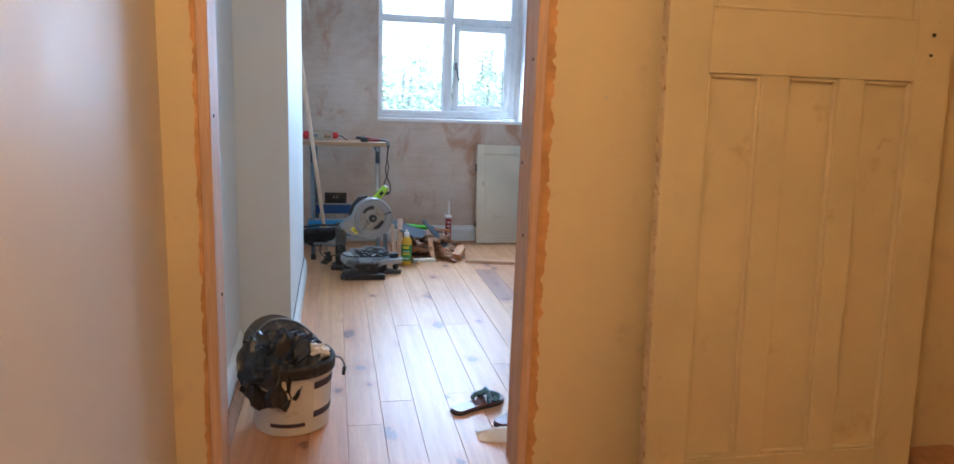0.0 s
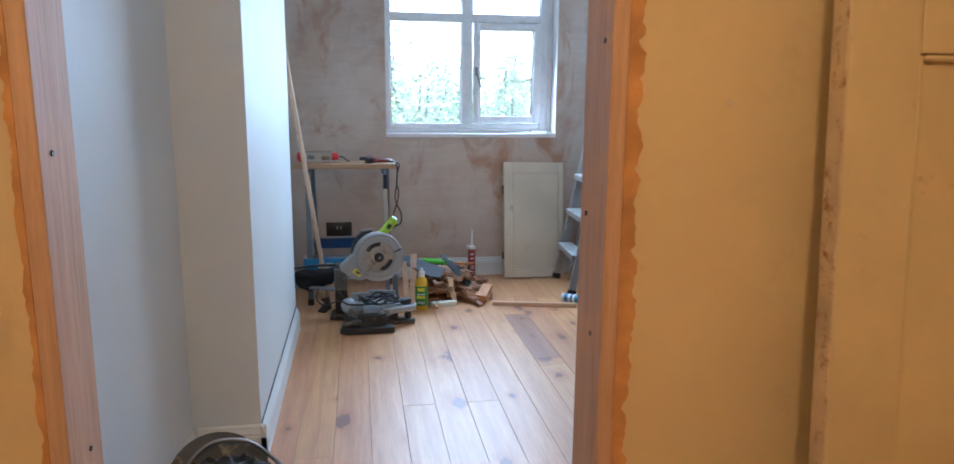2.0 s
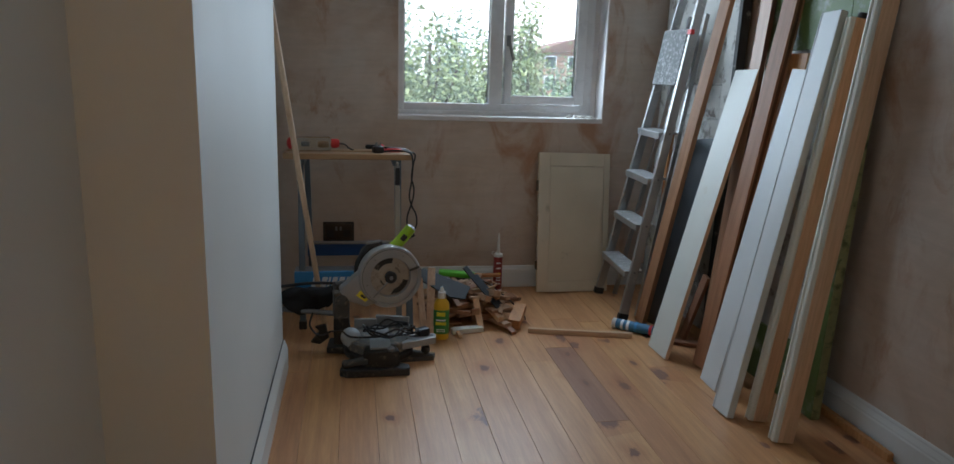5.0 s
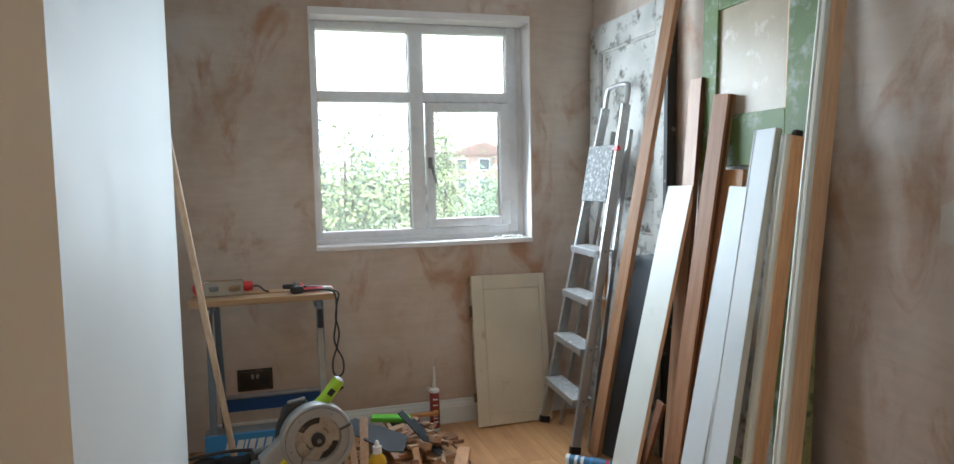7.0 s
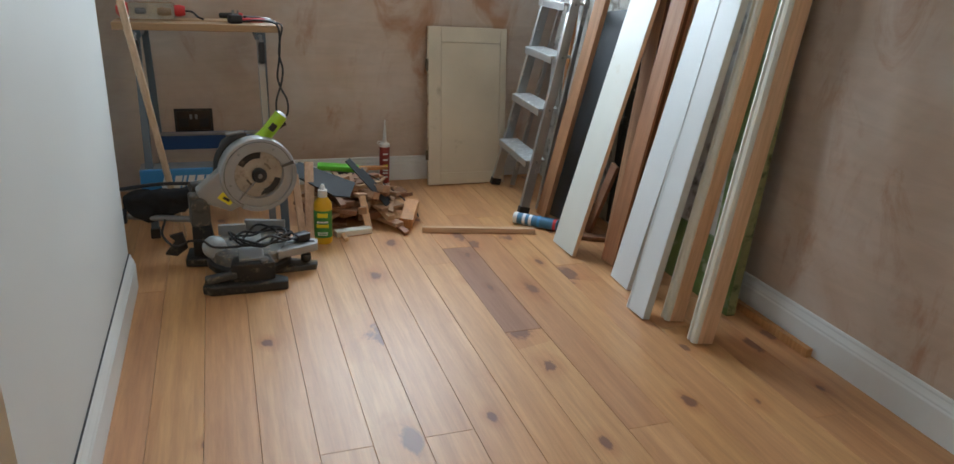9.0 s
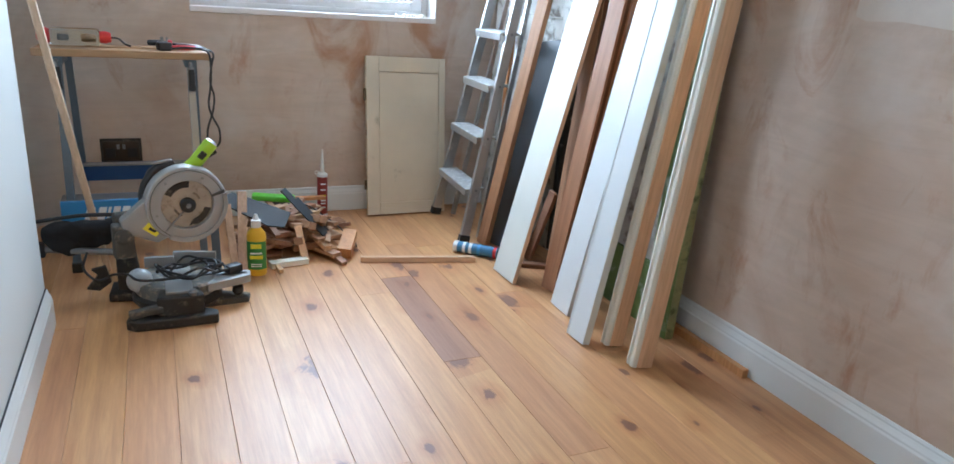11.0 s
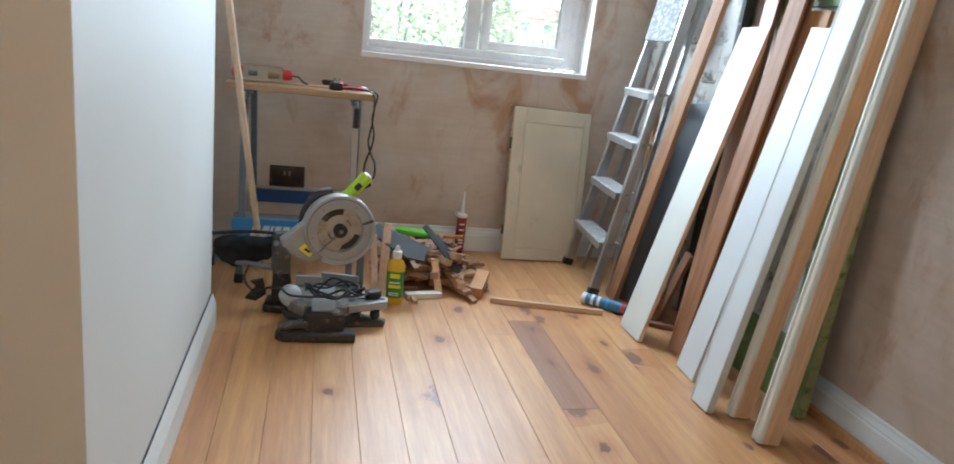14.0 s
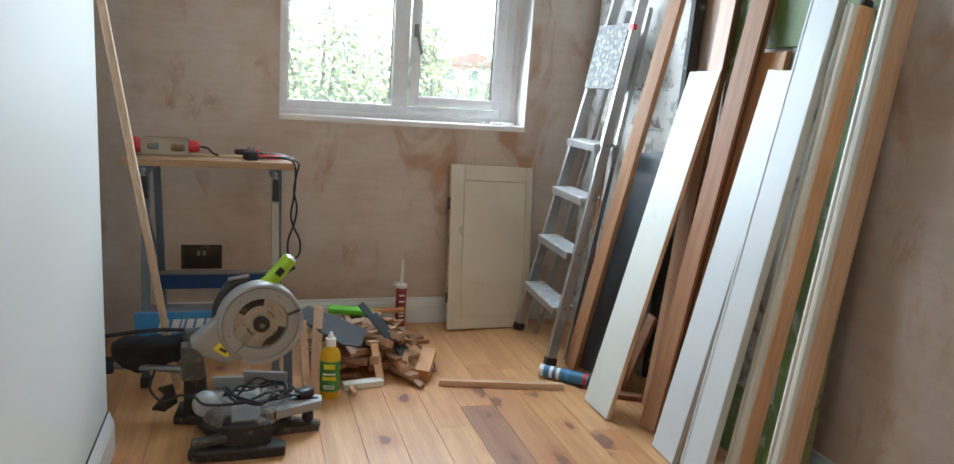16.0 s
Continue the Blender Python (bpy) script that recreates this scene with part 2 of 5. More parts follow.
DUSTY_BLADE = paint("dusty_blade", (0.40, 0.355, 0.29), 0.5, 0.25, vary=0.2, scale=14, relief=0.2, dirt=(0.26, 0.21, 0.16), dirt_at=0.6)
BLACK_DUSTY = paint("dusty_black_plastic", (0.024, 0.022, 0.021), 0.6, vary=0.2, scale=12, relief=0.2, dirt=(0.15, 0.125, 0.09), dirt_at=0.63)
CLOTH = paint("black_cloth", (0.012, 0.013, 0.016), 0.85, vary=0.3, scale=14, grain=400, relief=0.5)
BIN_BAG = paint("black_bin_bag", (0.02, 0.02, 0.023), 0.33, vary=0.2, scale=14, grain=30, relief=0.4)
SHEET_BLACK = paint("black_sheet", (0.028, 0.034, 0.042), 0.38, vary=0.25, scale=3, relief=0.1)
SLATE = paint("dark_grey_offcut_sheet", (0.026, 0.026, 0.028), 0.75, vary=0.25, scale=8, relief=0.15)
LIME = paint("lime_plastic", (0.36, 0.60, 0.025), 0.4, vary=0.06, scale=8, relief=0.08)
GREEN_PL = paint("bright_green_plastic", (0.12, 0.50, 0.03), 0.4, vary=0.08, scale=8, relief=0.08)
BLUE = paint("blue_enamel", (0.05, 0.26, 0.56), 0.4, vary=0.06, scale=6, relief=0.06)
BLUE_DEEP = paint("deep_blue_enamel", (0.016, 0.075, 0.24), 0.4, vary=0.1, scale=6, relief=0.06)
SILVER_PRINT = paint("white_print", (0.78, 0.80, 0.82), 0.5, vary=0.03)
YELLOW = paint("yellow_plastic", (0.74, 0.45, 0.02), 0.4, vary=0.05, scale=8)
YELLOW_LABEL = paint("yellow_label", (0.78, 0.68, 0.03), 0.5, vary=0.03)
GREEN_LABEL = paint("green_label", (0.05, 0.26, 0.06), 0.45, vary=0.1, scale=20)
WHITE_PL = paint("white_plastic", (0.78, 0.77, 0.74), 0.4, vary=0.04)
RED = paint("red_plastic", (0.60, 0.03, 0.03), 0.38, vary=0.08)
RED_LABEL = paint("dark_red_label", (0.27, 0.035, 0.03), 0.42, vary=0.15, scale=20)
TUBE_BLUE = paint("blue_tube_label", (0.05, 0.18, 0.33), 0.4, vary=0.15, scale=18)
SOCKET = paint("bronze_socket_plate", (0.055, 0.04, 0.03), 0.38, 0.5, vary=0.2, scale=20)
BRASS = paint("tarnished_hinge", (0.13, 0.10, 0.06), 0.55, 0.7, vary=0.25, scale=20)
BROWN_LEATHER = paint("brown_leather", (0.16, 0.06, 0.05), 0.36, vary=0.2, scale=20, relief=0.2)
BLUE_STRAP = paint("blue_patterned_strap", (0.05, 0.16, 0.25), 0.6, vary=0.4, scale=60, relief=0.5, dirt=(0.3, 0.42, 0.46), dirt_at=0.55)
TUB_WHITE = paint("white_tub_plastic", (0.66, 0.64, 0.60), 0.4, vary=0.08, scale=8, dirt=(0.5, 0.45, 0.38), dirt_at=0.68)
TUB_PURPLE = paint("dark_purple_print", (0.05, 0.035, 0.065), 0.5, vary=0.1)
PAPER = paint("creased_white_paper", (0.76, 0.73, 0.68), 0.7, vary=0.06, relief=0.3)
DUST_DOME = paint("cloudy_guard_plastic", (0.42, 0.46, 0.48), 0.3, vary=0.1, scale=9)
LEAF_A = paint("leaf_green", (0.17, 0.26, 0.12), 0.5, vary=0.4, scale=3)
LEAF_B = paint("leaf_yellow_green", (0.24, 0.30, 0.12), 0.5, vary=0.4, scale=3)
LEAF_C = paint("leaf_blue_green", (0.16, 0.26, 0.17), 0.5, vary=0.4, scale=3)
BARK = paint("bark", (0.10, 0.075, 0.05), 0.9, vary=0.3, scale=6, relief=0.6)
GRASS = paint("rough_grass", (0.10, 0.14, 0.04), 0.9, vary=0.4, scale=1.5, relief=0.6, dirt=(0.22, 0.17, 0.09), dirt_at=0.6)
BRICK = paint("far_brick", (0.36, 0.21, 0.16), 0.9, vary=0.15, scale=2, relief=0.3)
ROOF = paint("far_roof_tile", (0.16, 0.09, 0.07), 0.9, vary=0.2, scale=3)


def glass(name, color=(1, 1, 1), rough=0.0):
    m, t, b = nodes_of(name, rough, 0.0)
    b.inputs["Base Color"].default_value = (*color, 1)
    b.inputs["Transmission Weight"].default_value, b.inputs["IOR"].default_value = 1.0, 1.45
    return m


PANE = glass("hazed_window_glass")
# Added translucent film whitens the view, standing in for glare at the window.
pane_t = PANE.node_tree
film = add(pane_t, "ShaderNodeBsdfTranslucent")
film.inputs["Color"].default_value = (0.8, 0.86, 0.86, 1)
# small share of that glare film mixed into the clear glass
dusty = add(pane_t, "ShaderNodeMixShader")
dusty.inputs[0].default_value = 0.07
pane_out = next(n for n in pane_t.nodes if n.type == "OUTPUT_MATERIAL")
pane_t.links.new(next(n for n in pane_t.nodes if n.type == "BSDF_PRINCIPLED").outputs[0], dusty.inputs[1])
pane_t.links.new(film.outputs[0], dusty.inputs[2])
pane_t.links.new(dusty.outputs[0], pane_out.inputs["Surface"])
CLEAR = glass("clear_plastic", (0.9, 0.95, 0.9), 0.08)
bulb_m, bulb_t, bulb_b = nodes_of("lit_bulb", 0.4, 0.0)
bulb_b.inputs["Emission Color"].default_value, bulb_b.inputs["Emission Strength"].default_value = (1, 0.66, 0.33, 1), 25.0


# ---- building helpers ----
def part(name, bm, material, parent=None, label="", smooth=False, m=None):
    """One mesh object out of a bmesh, under a thing or a part."""
    if m is not None:
        bmesh.ops.transform(bm, matrix=m, verts=bm.verts)
    me = bpy.data.meshes.new(name)
    bm.to_mesh(me)
    bm.free()
    me.materials.append(material)
    if smooth:
        me.shade_smooth()
        me.set_sharp_from_angle(angle=radians(38))
    ob = new(name, me)
    ob.parent = parent
    return tagged(ob, label)


def thing(name, label, category, m=None, group=""):
    ob = new(name)
    ob.empty_display_size = 0.05
    if m is not None:
        ob.matrix_world = m
    return tagged(ob, label, category, group)


def block(x0, x1, y0, y1, z0, z1, bevel=0.0, bm=None, m=None):
    own = bmesh.new()
    bmesh.ops.create_cube(own, size=1)
    for v in own.verts:
        v.co = ((x0 + x1) / 2 + v.co.x * (x1 - x0), (y0 + y1) / 2 + v.co.y * (y1 - y0), (z0 + z1) / 2 + v.co.z * (z1 - z0))
    if bevel:
        bmesh.ops.bevel(own, geom=own.edges[:], offset=bevel, segments=2, affect="EDGES", profile=0.5)
    if m is not None:
        bmesh.ops.transform(own, matrix=m, verts=own.verts)
    return join(bm, own)


def join(bm, own):
    if bm is None:
        return own
    me = bpy.data.meshes.new("tmp")
    own.to_mesh(me)
    own.free()
    bm.from_mesh(me)
    bpy.data.meshes.remove(me)
    return bm


def lathe(profile, seg=28, bm=None, m=None):
    """A turned shape from (radius, height) pairs, closed at both ends."""
    own = bmesh.new()
    rings = [[own.verts.new((r * math.cos(2 * math.pi * k / seg), r * math.sin(2 * math.pi * k / seg), z)) for k in range(seg)] for r, z in profile]
    for a, b in zip(rings, rings[1:]):
        for k in range(seg):
            own.faces.new((a[k], a[(k + 1) % seg], b[(k + 1) % seg], b[k]))
    own.faces.new(rings[0][::-1])
    own.faces.new(rings[-1])
    if m is not None:
        bmesh.ops.transform(own, matrix=m, verts=own.verts)
    return join(bm, own)


def extrude(points, z0, z1, bm=None, m=None, bevel=0.0):
    """A prism: a polygon in x and y, from z0 to z1."""
    own = bmesh.new()
    low = [own.verts.new((x, y, z0)) for x, y in points]
    top = [own.verts.new((x, y, z1)) for x, y in points]
    n = len(points)
    own.faces.new(low[::-1])
    own.faces.new(top)
    for k in range(n):
        own.faces.new((low[k], low[(k + 1) % n], top[(k + 1) % n], top[k]))
    bmesh.ops.recalc_face_normals(own, faces=own.faces[:])
    if bevel:
        bmesh.ops.bevel(own, geom=own.edges[:], offset=bevel, segments=2, affect="EDGES", profile=0.5)
    if m is not None:
        bmesh.ops.transform(own, matrix=m, verts=own.verts)
    return join(bm, own)


def smooth_line(points, steps=8):
    """Points along a soft curve through the given ones."""
    p = [Vector(q) for q in points]
    p = [p[0] * 2 - p[1]] + p + [p[-1] * 2 - p[-2]]
    out = []
    for a, b, c, d in zip(p, p[1:], p[2:], p[3:]):
        for k in range(steps):
            u = k / steps
            out.append(0.5 * (2 * b + (c - a) * u + (2 * a - 5 * b + 4 * c - d) * u * u + (3 * b - a - 3 * c + d) * u ** 3))
    return out + [p[-2]]


def hose(points, radius, seg=8, bm=None, steps=8):
    """A round tube along a soft curve."""
    own, line = bmesh.new(), smooth_line(points, steps)
    side, rings = Vector((0.31, 0.17, 0.93)), []
    for k, p in enumerate(line):
        d = (line[min(k + 1, len(line) - 1)] - line[max(k - 1, 0)]).normalized()
        side = (side - d * side.dot(d)).normalized()
        up = d.cross(side)
        rings.append([own.verts.new(p + radius * (side * math.cos(2 * math.pi * j / seg) + up * math.sin(2 * math.pi * j / seg))) for j in range(seg)])
    for a, b in zip(rings, rings[1:]):
        for j in range(seg):
            own.faces.new((a[j], a[(j + 1) % seg], b[(j + 1) % seg], b[j]))
    own.faces.new(rings[0][::-1])
    own.faces.new(rings[-1])
    return join(bm, own)


def beam(a, b, w, d, bm=None, bevel=0.0, side=(0, 1, 0)):
    """A bar from a to b, w wide along side and d deep."""
    a, b = Vector(a), Vector(b)
    z = (b - a).normalized()
    x = Vector(side)
    x = (x - z * x.dot(z)).normalized()
    y = z.cross(x)
    m = Matrix((x, y, z)).transposed().to_4x4()
    m.translation = a
    return block(-w / 2, w / 2, -d / 2, d / 2, 0, (b - a).length, bevel, bm, m)


def stand(foot, head, width_dir=(0, 1, 0)):
    """The pose of a leaning thing: z runs up from foot to head, x along width_dir, y away behind it."""
    a, b = Vector(foot), Vector(head)
    z = (b - a).normalized()
    x = -Vector(width_dir)
    x = (x - z * x.dot(z)).normalized()
    m = Matrix((x, z.cross(x), z)).transposed().to_4x4()
    m.translation = a
    return m


def settle(ob, z=0.0):
    """Lift a leaning thing until its lowest point touches the floor."""
    bpy.context.view_layer.update()
    low = min((o.matrix_world @ Vector(c)).z for o in (ob, *ob.children_recursive) if o.type == "MESH" for c in ([v.co for v in o.data.vertices]))
    ob.location.z += z - low
    return ob


# ---- the shell: floor, walls, ceiling ----
def shell(name, boxes, material):
    bm = bmesh.new()
    for b in boxes:
        block(*b, bm=bm)
    return tagged(part(name, bm, material), kind="structure")


WY, RX, PX, AX = 5.9, 1.945, -0.14, -0.36      # window wall, right wall, chimney breast, alcove
DY0, DY1, JL, JR = 2.22, 2.35, -0.272, 0.626    # door wall faces and the two jambs
W0, W1, WZ0, WZ1 = 0.392, 1.562, 0.968, 2.19   # the window's opening
shell("wall_window", [(AX - 0.2, W0, WY, 6.16, -0.02, 2.5), (W1, RX + 0.2, WY, 6.16, -0.02, 2.5), (W0, W1, WY, 6.16, -0.02, WZ0), (W0, W1, WY, 6.16, WZ1, 2.5)], PLASTER)
shell("wall_right", [(RX, RX + 0.2, DY1, WY, -0.02, 2.5)], PLASTER)
shell("wall_left", [(AX - 0.2, AX, DY1, WY, -0.02, 2.5)], WALL_WHITE)
shell("chimney_breast", [(AX, PX, 3.385, 4.80, -0.02, 2.5)], WALL_WHITE)
shell("wall_door_room_side", [(AX - 0.2, JL - 0.03, DY0 + 0.06, DY1, -0.02, 2.5), (JR + 0.03, RX + 0.2, DY0 + 0.06, DY1, -0.02, 2.5), (JL - 0.03, JR + 0.03, DY0 + 0.06, DY1, 2.08, 2.5)], WALL_WHITE)
shell("wall_door_hall_side", [(AX - 0.2, JL - 0.03, DY0, DY0 + 0.06, -0.02, 2.5), (JR + 0.03, 2.4, DY0, DY0 + 0.06, -0.02, 2.5), (JL - 0.03, JR + 0.03, DY0, DY0 + 0.06, 2.08, 2.5)], HALL_PAINT)
shell("wall_hall_left", [(-0.60, -0.40, -1.2, DY0, -0.02, 2.5)], HALL_PALE)
shell("wall_hall_right", [(2.28, 2.4, -1.2, DY0, -0.02, 2.5)], HALL_PAINT)
shell("wall_hall_back", [(-0.60, 2.4, -1.3, -1.2, -0.02, 2.5)], HALL_PAINT)
shell("ceiling", [(-0.6, 2.4, -1.3, 6.16, 2.5, 2.6)], CEILING)

wall_r = bpy.data.objects["wall_right"]
PATCH = paint("dried_plaster_patch", (0.64, 0.57, 0.50), 0.75, vary=0.12, scale=6, relief=0.2)
part("plaster_patch", extrude([(3.735, 1.13), (3.70, 1.118), (3.6, 1.122), (3.46, 1.11), (3.35, 1.13), (3.33, 1.2), (3.36, 1.27), (3.47, 1.262), (3.58, 1.25), (3.68, 1.243), (3.73, 1.225)], 0.0, 0.0015, m=pose(RX - 0.0012, 0, 0) @ Matrix(((0, 0, 1, 0), (1, 0, 0, 0), (0, 1, 0, 0), (0, 0, 0, 1)))), PATCH, wall_r, "paler dried plaster patch")
part("filler_spot", lathe([(0.007, 0), (0.005, 0.002)], 12, m=pose(0.847, DY0, 1.207, 90, 0, 0)), HALL_PALE, bpy.data.objects["wall_door_hall_side"])

# raw timber door lining, with the chipped plaster beside it
lining = tagged(new("door_lining"), kind="structure")
for name, x0, x1 in (("jamb", JL - 0.03, JL), ("jamb", JR, JR + 0.03)):
    part(name, block(-0.015, 0.015, DY0 - 0.006 - 2.285, DY1 + 0.006 - 2.285, 0, 2.05, 0.002), PINE_PINK, lining, "knotty bare timber").location = ((x0 + x1) / 2, 2.285, 0)
head_bm = block(-0.015, 0.015, -0.071, 0.071, -0.45, 0.45, 0.002)
head = part("jamb_head", head_bm, PINE_PINK, lining)
head.matrix_world = pose((JL + JR) / 2, 2.285, 2.065, 0, 90, 0)
for x, y, z in ((JR - 0.001, 2.27, 0.78), (JR - 0.001, 2.32, 1.0), (JR - 0.001, 2.25, 1.31), (JR - 0.001, 2.31, 1.52), (JL + 0.001, 2.3, 0.6), (JL + 0.001, 2.26, 1.12)):
    part("nail_hole", lathe([(0.005, -0.0015), (0.005, 0.0015)], 10, m=pose(0, 0, 0, 0, 90, 0)), BLACK, lining).location = (x, y, z)


def ragged(x0, x1, seed, outer):
    """A strip of torn plaster skin up a jamb, with an uneven outer edge."""
    rnd, pts = random.Random(seed), []
    a, b = [], []
    for k in range(200):
        z = 2.05 * k / 199
        w = (x1 - x0) * (0.45 + 0.3 * noise.noise((0, seed, z * 3)) + 0.3 * noise.noise((seed, 0, z * 19)) + 0.25 * noise.noise((seed, 4, z * 47)) + 0.2 * rnd.random())
        a.append((x0, z))
        b.append((x0 + w, z))
    return [*a, *b[::-1]] if outer > 0 else [*b, *a[::-1]]


for x0, x1, seed in ((JR + 0.031, JR + 0.075, 3.0), (JL - 0.031, JL - 0.052, 8.0)):
    part("plaster_edge", extrude(ragged(x0, x1, seed, 1), -0.001, 0.0035, m=pose(0, DY0, 0, 90, 0, 0)), RAW_EDGE, lining, "torn orange plaster")

# skirting boards with a moulded top
SK = [(0, 0), (0.019, 0), (0.019, 0.088), (0.016, 0.094), (0.016, 0.1), (0.012, 0.108), (0.0085, 0.116), (0.0085, 0.121), (0.005, 0.127), (0, 0.127)]


def skirting(length, m):
    """Runs along its y, its back at x = 0."""
    bm = extrude(SK, 0, length, m=pose(0, 0, 0, 90, 0, 0) @ Matrix.Diagonal((1, 1, -1, 1)))
    bmesh.ops.recalc_face_normals(bm, faces=bm.faces[:])
    ob = part("baseboard", bm, GLOSS_WHITE)
    ob.matrix_world = m
    return tagged(ob, kind="structure")


skirting(4.80 - 3.366, pose(PX, 3.366, 0))
skirting(RX - PX - 0.03, pose(RX - 0.021, WY, 0, 0, 0, 90) @ Matrix.Diagonal((-1, 1, 1, 1)))
skirting(WY - DY1 - 0.02, pose(RX, DY1, 0) @ Matrix.Diagonal((-1, 1, 1, 1)))
skirting(3.385 - DY1 - 0.02, pose(AX, DY1, 0))
skirting(PX - AX, pose(PX + 0.019, 3.385, 0, 0, 0, 90) @ Matrix.Diagonal((-1, 1, 1, 1)))

# no real moulding: black strip drawn for the shaded gap behind the skirting top
tagged(part("trim", block(PX + 0.0002, PX + 0.0045, 3.39, 4.795, 0.127, 0.1295), BLACK), kind="structure")

# ---- window ----
win = tagged(new("window_1"), kind="structure", label="white plastic casement window with four panes")
FY0, FY1 = 6.035, 6.095


def bar(name, x0, x1, z0, z1, y0=FY0, y1=FY1, bevel=0.006, mat_=UPVC, parent=win):
    return part(name, block(x0, x1, y0, y1, z0, z1, bevel), mat_, parent, smooth=True)


X0, X1, Z0, Z1 = W0 + 0.004, W1 - 0.03, WZ0 + 0.042, WZ1 - 0.035
bar("window_frame", X0, X0 + 0.038, Z0, Z1)
bar("window_frame", X1 - 0.06, X1, Z0, Z1)
bar("window_frame", X0 + 0.036, X1 - 0.058, Z1 - 0.045, Z1)
bar("window_frame", X0 + 0.036, X1 - 0.058, Z0, Z0 + 0.045)
bar("window_frame", X0, X1, WZ0 + 0.018, Z0 + 0.004, FY0 - 0.003, FY1 + 0.003, 0.003)
bar("mullion", 0.92, 0.995, Z0 + 0.043, Z1 - 0.043, FY0 - 0.002)
bar("transom", X0 + 0.036, 0.922, 1.738, 1.795, FY0 - 0.001)
bar("transom", 0.993, X1 - 0.058, 1.738, 1.795, FY0 - 0.001)
sash = bar("sash", 1.004, 1.047, 1.058, 1.735, FY0 - 0.02, FY1 - 0.012, 0.005)
for b in ((1.425, 1.478, 1.058, 1.735), (1.045, 1.427, 1.688, 1.735), (1.045, 1.427, 1.058, 1.105)):
    bar("sash_rail", *b, FY0 - 0.02, FY1 - 0.012, 0.005, UPVC, sash)
bar("trickle_vent", 1.10, 1.36, 1.70, 1.723, FY0 - 0.03, FY0 - 0.019, 0.003, UPVC, sash)
part("handle", block(-0.011, 0.011, -0.012, 0.0, -0.03, 0.03, 0.003, m=pose(1.02, FY0 - 0.02, 1.41)), STEEL, sash)
part("handle_lever", beam((1.02, FY0 - 0.04, 1.41), (1.048, FY0 - 0.045, 1.30), 0.016, 0.011, bevel=0.004, side=(1, 0, 0)), STEEL, sash, smooth=True)
for x0, x1, z0, z1, y in ((X0 + 0.028, 0.925, 1.79, Z1 - 0.04, 6.065), (0.99, X1 - 0.055, 1.79, Z1 - 0.04, 6.065), (X0 + 0.028, 0.925, Z0 + 0.04, 1.742, 6.065), (1.04, 1.43, 1.10, 1.693, 6.05)):
    pane = part("pane", block(x0, x1, y, y + 0.004, z0, z1), PANE, win)
    pane.visible_shadow = False
    for g in ((x0 + 0.008, x0 + 0.014, z0 + 0.008, z1 - 0.008), (x1 - 0.014, x1 - 0.008, z0 + 0.008, z1 - 0.008)):
        bar("gasket", *g, y - 0.008, y - 0.001, 0.0, STEEL)
part("reveal", block(W0 - 0.001, W0 + 0.004, WY - 0.003, 6.1, WZ0, WZ1), REVEAL, win)
part("reveal", block(W1 - 0.03, W1 + 0.001, 6.032, 6.1, WZ0, WZ1), REVEAL, win)
part("reveal", block(W1 - 0.004, W1 + 0.002, WY - 0.003, 6.034, WZ0, WZ1), REVEAL, win)
part("reveal", block(W0 + 0.004, W1 - 0.004, WY - 0.003, 6.1, WZ1 - 0.035, WZ1 + 0.001), REVEAL, win)
part("window_sill", block(W0 - 0.002, W1 + 0.002, WY - 0.006, 6.1, WZ0 - 0.004, WZ0 + 0.022, 0.004), REVEAL, win)

# crumbs of filler left on the sill
for k in range(14):
    r = random.Random(k)
    bm = bmesh.new()
    bmesh.ops.create_icosphere(bm, subdivisions=2, radius=0.008 + 0.012 * r.random())
    for v in bm.verts:
        v.co *= 1 + 0.5 * noise.noise(v.co * 60 + Vector((k, 0, 0)))
        v.co.z *= 0.6
    ob = part("filler_crumb", bm, PAPER)
    ob.location = (1.36 + 0.15 * r.random(), 5.945 + 0.055 * r.random(), WZ0 + 0.028)
    tagged(ob, "white crumb of filler on the window sill", "debris", "filler crumbs on the sill")

# brown double socket
sock = thing("wall_socket", "dark bronze double wall socket in a chipped plaster recess", "socket", pose(0.066, WY, 0.338))
part("back_box", block(-0.085, 0.085, -0.004, 0.004, -0.055, 0.055, 0.002), BLACK_DUSTY, sock)
part("faceplate", block(-0.076, 0.076, -0.012, -0.003, -0.045, 0.045, 0.004), SOCKET, sock, smooth=True)
for x in (-0.012, 0.012):
    part("switch", block(x - 0.006, x + 0.006, -0.016, -0.011, 0.008, 0.03, 0.002), STEEL, sock, "pale metal switch")
for x in (-0.045, 0.045):
    part("outlet", block(x - 0.02, x + 0.02, -0.0135, -0.011, -0.03, 0.012, 0.001), BLACK, sock)


# ---- outside ----
shell("ground", [(-200, 200, 6.17, 400, -1.2, -0.55)], GRASS)


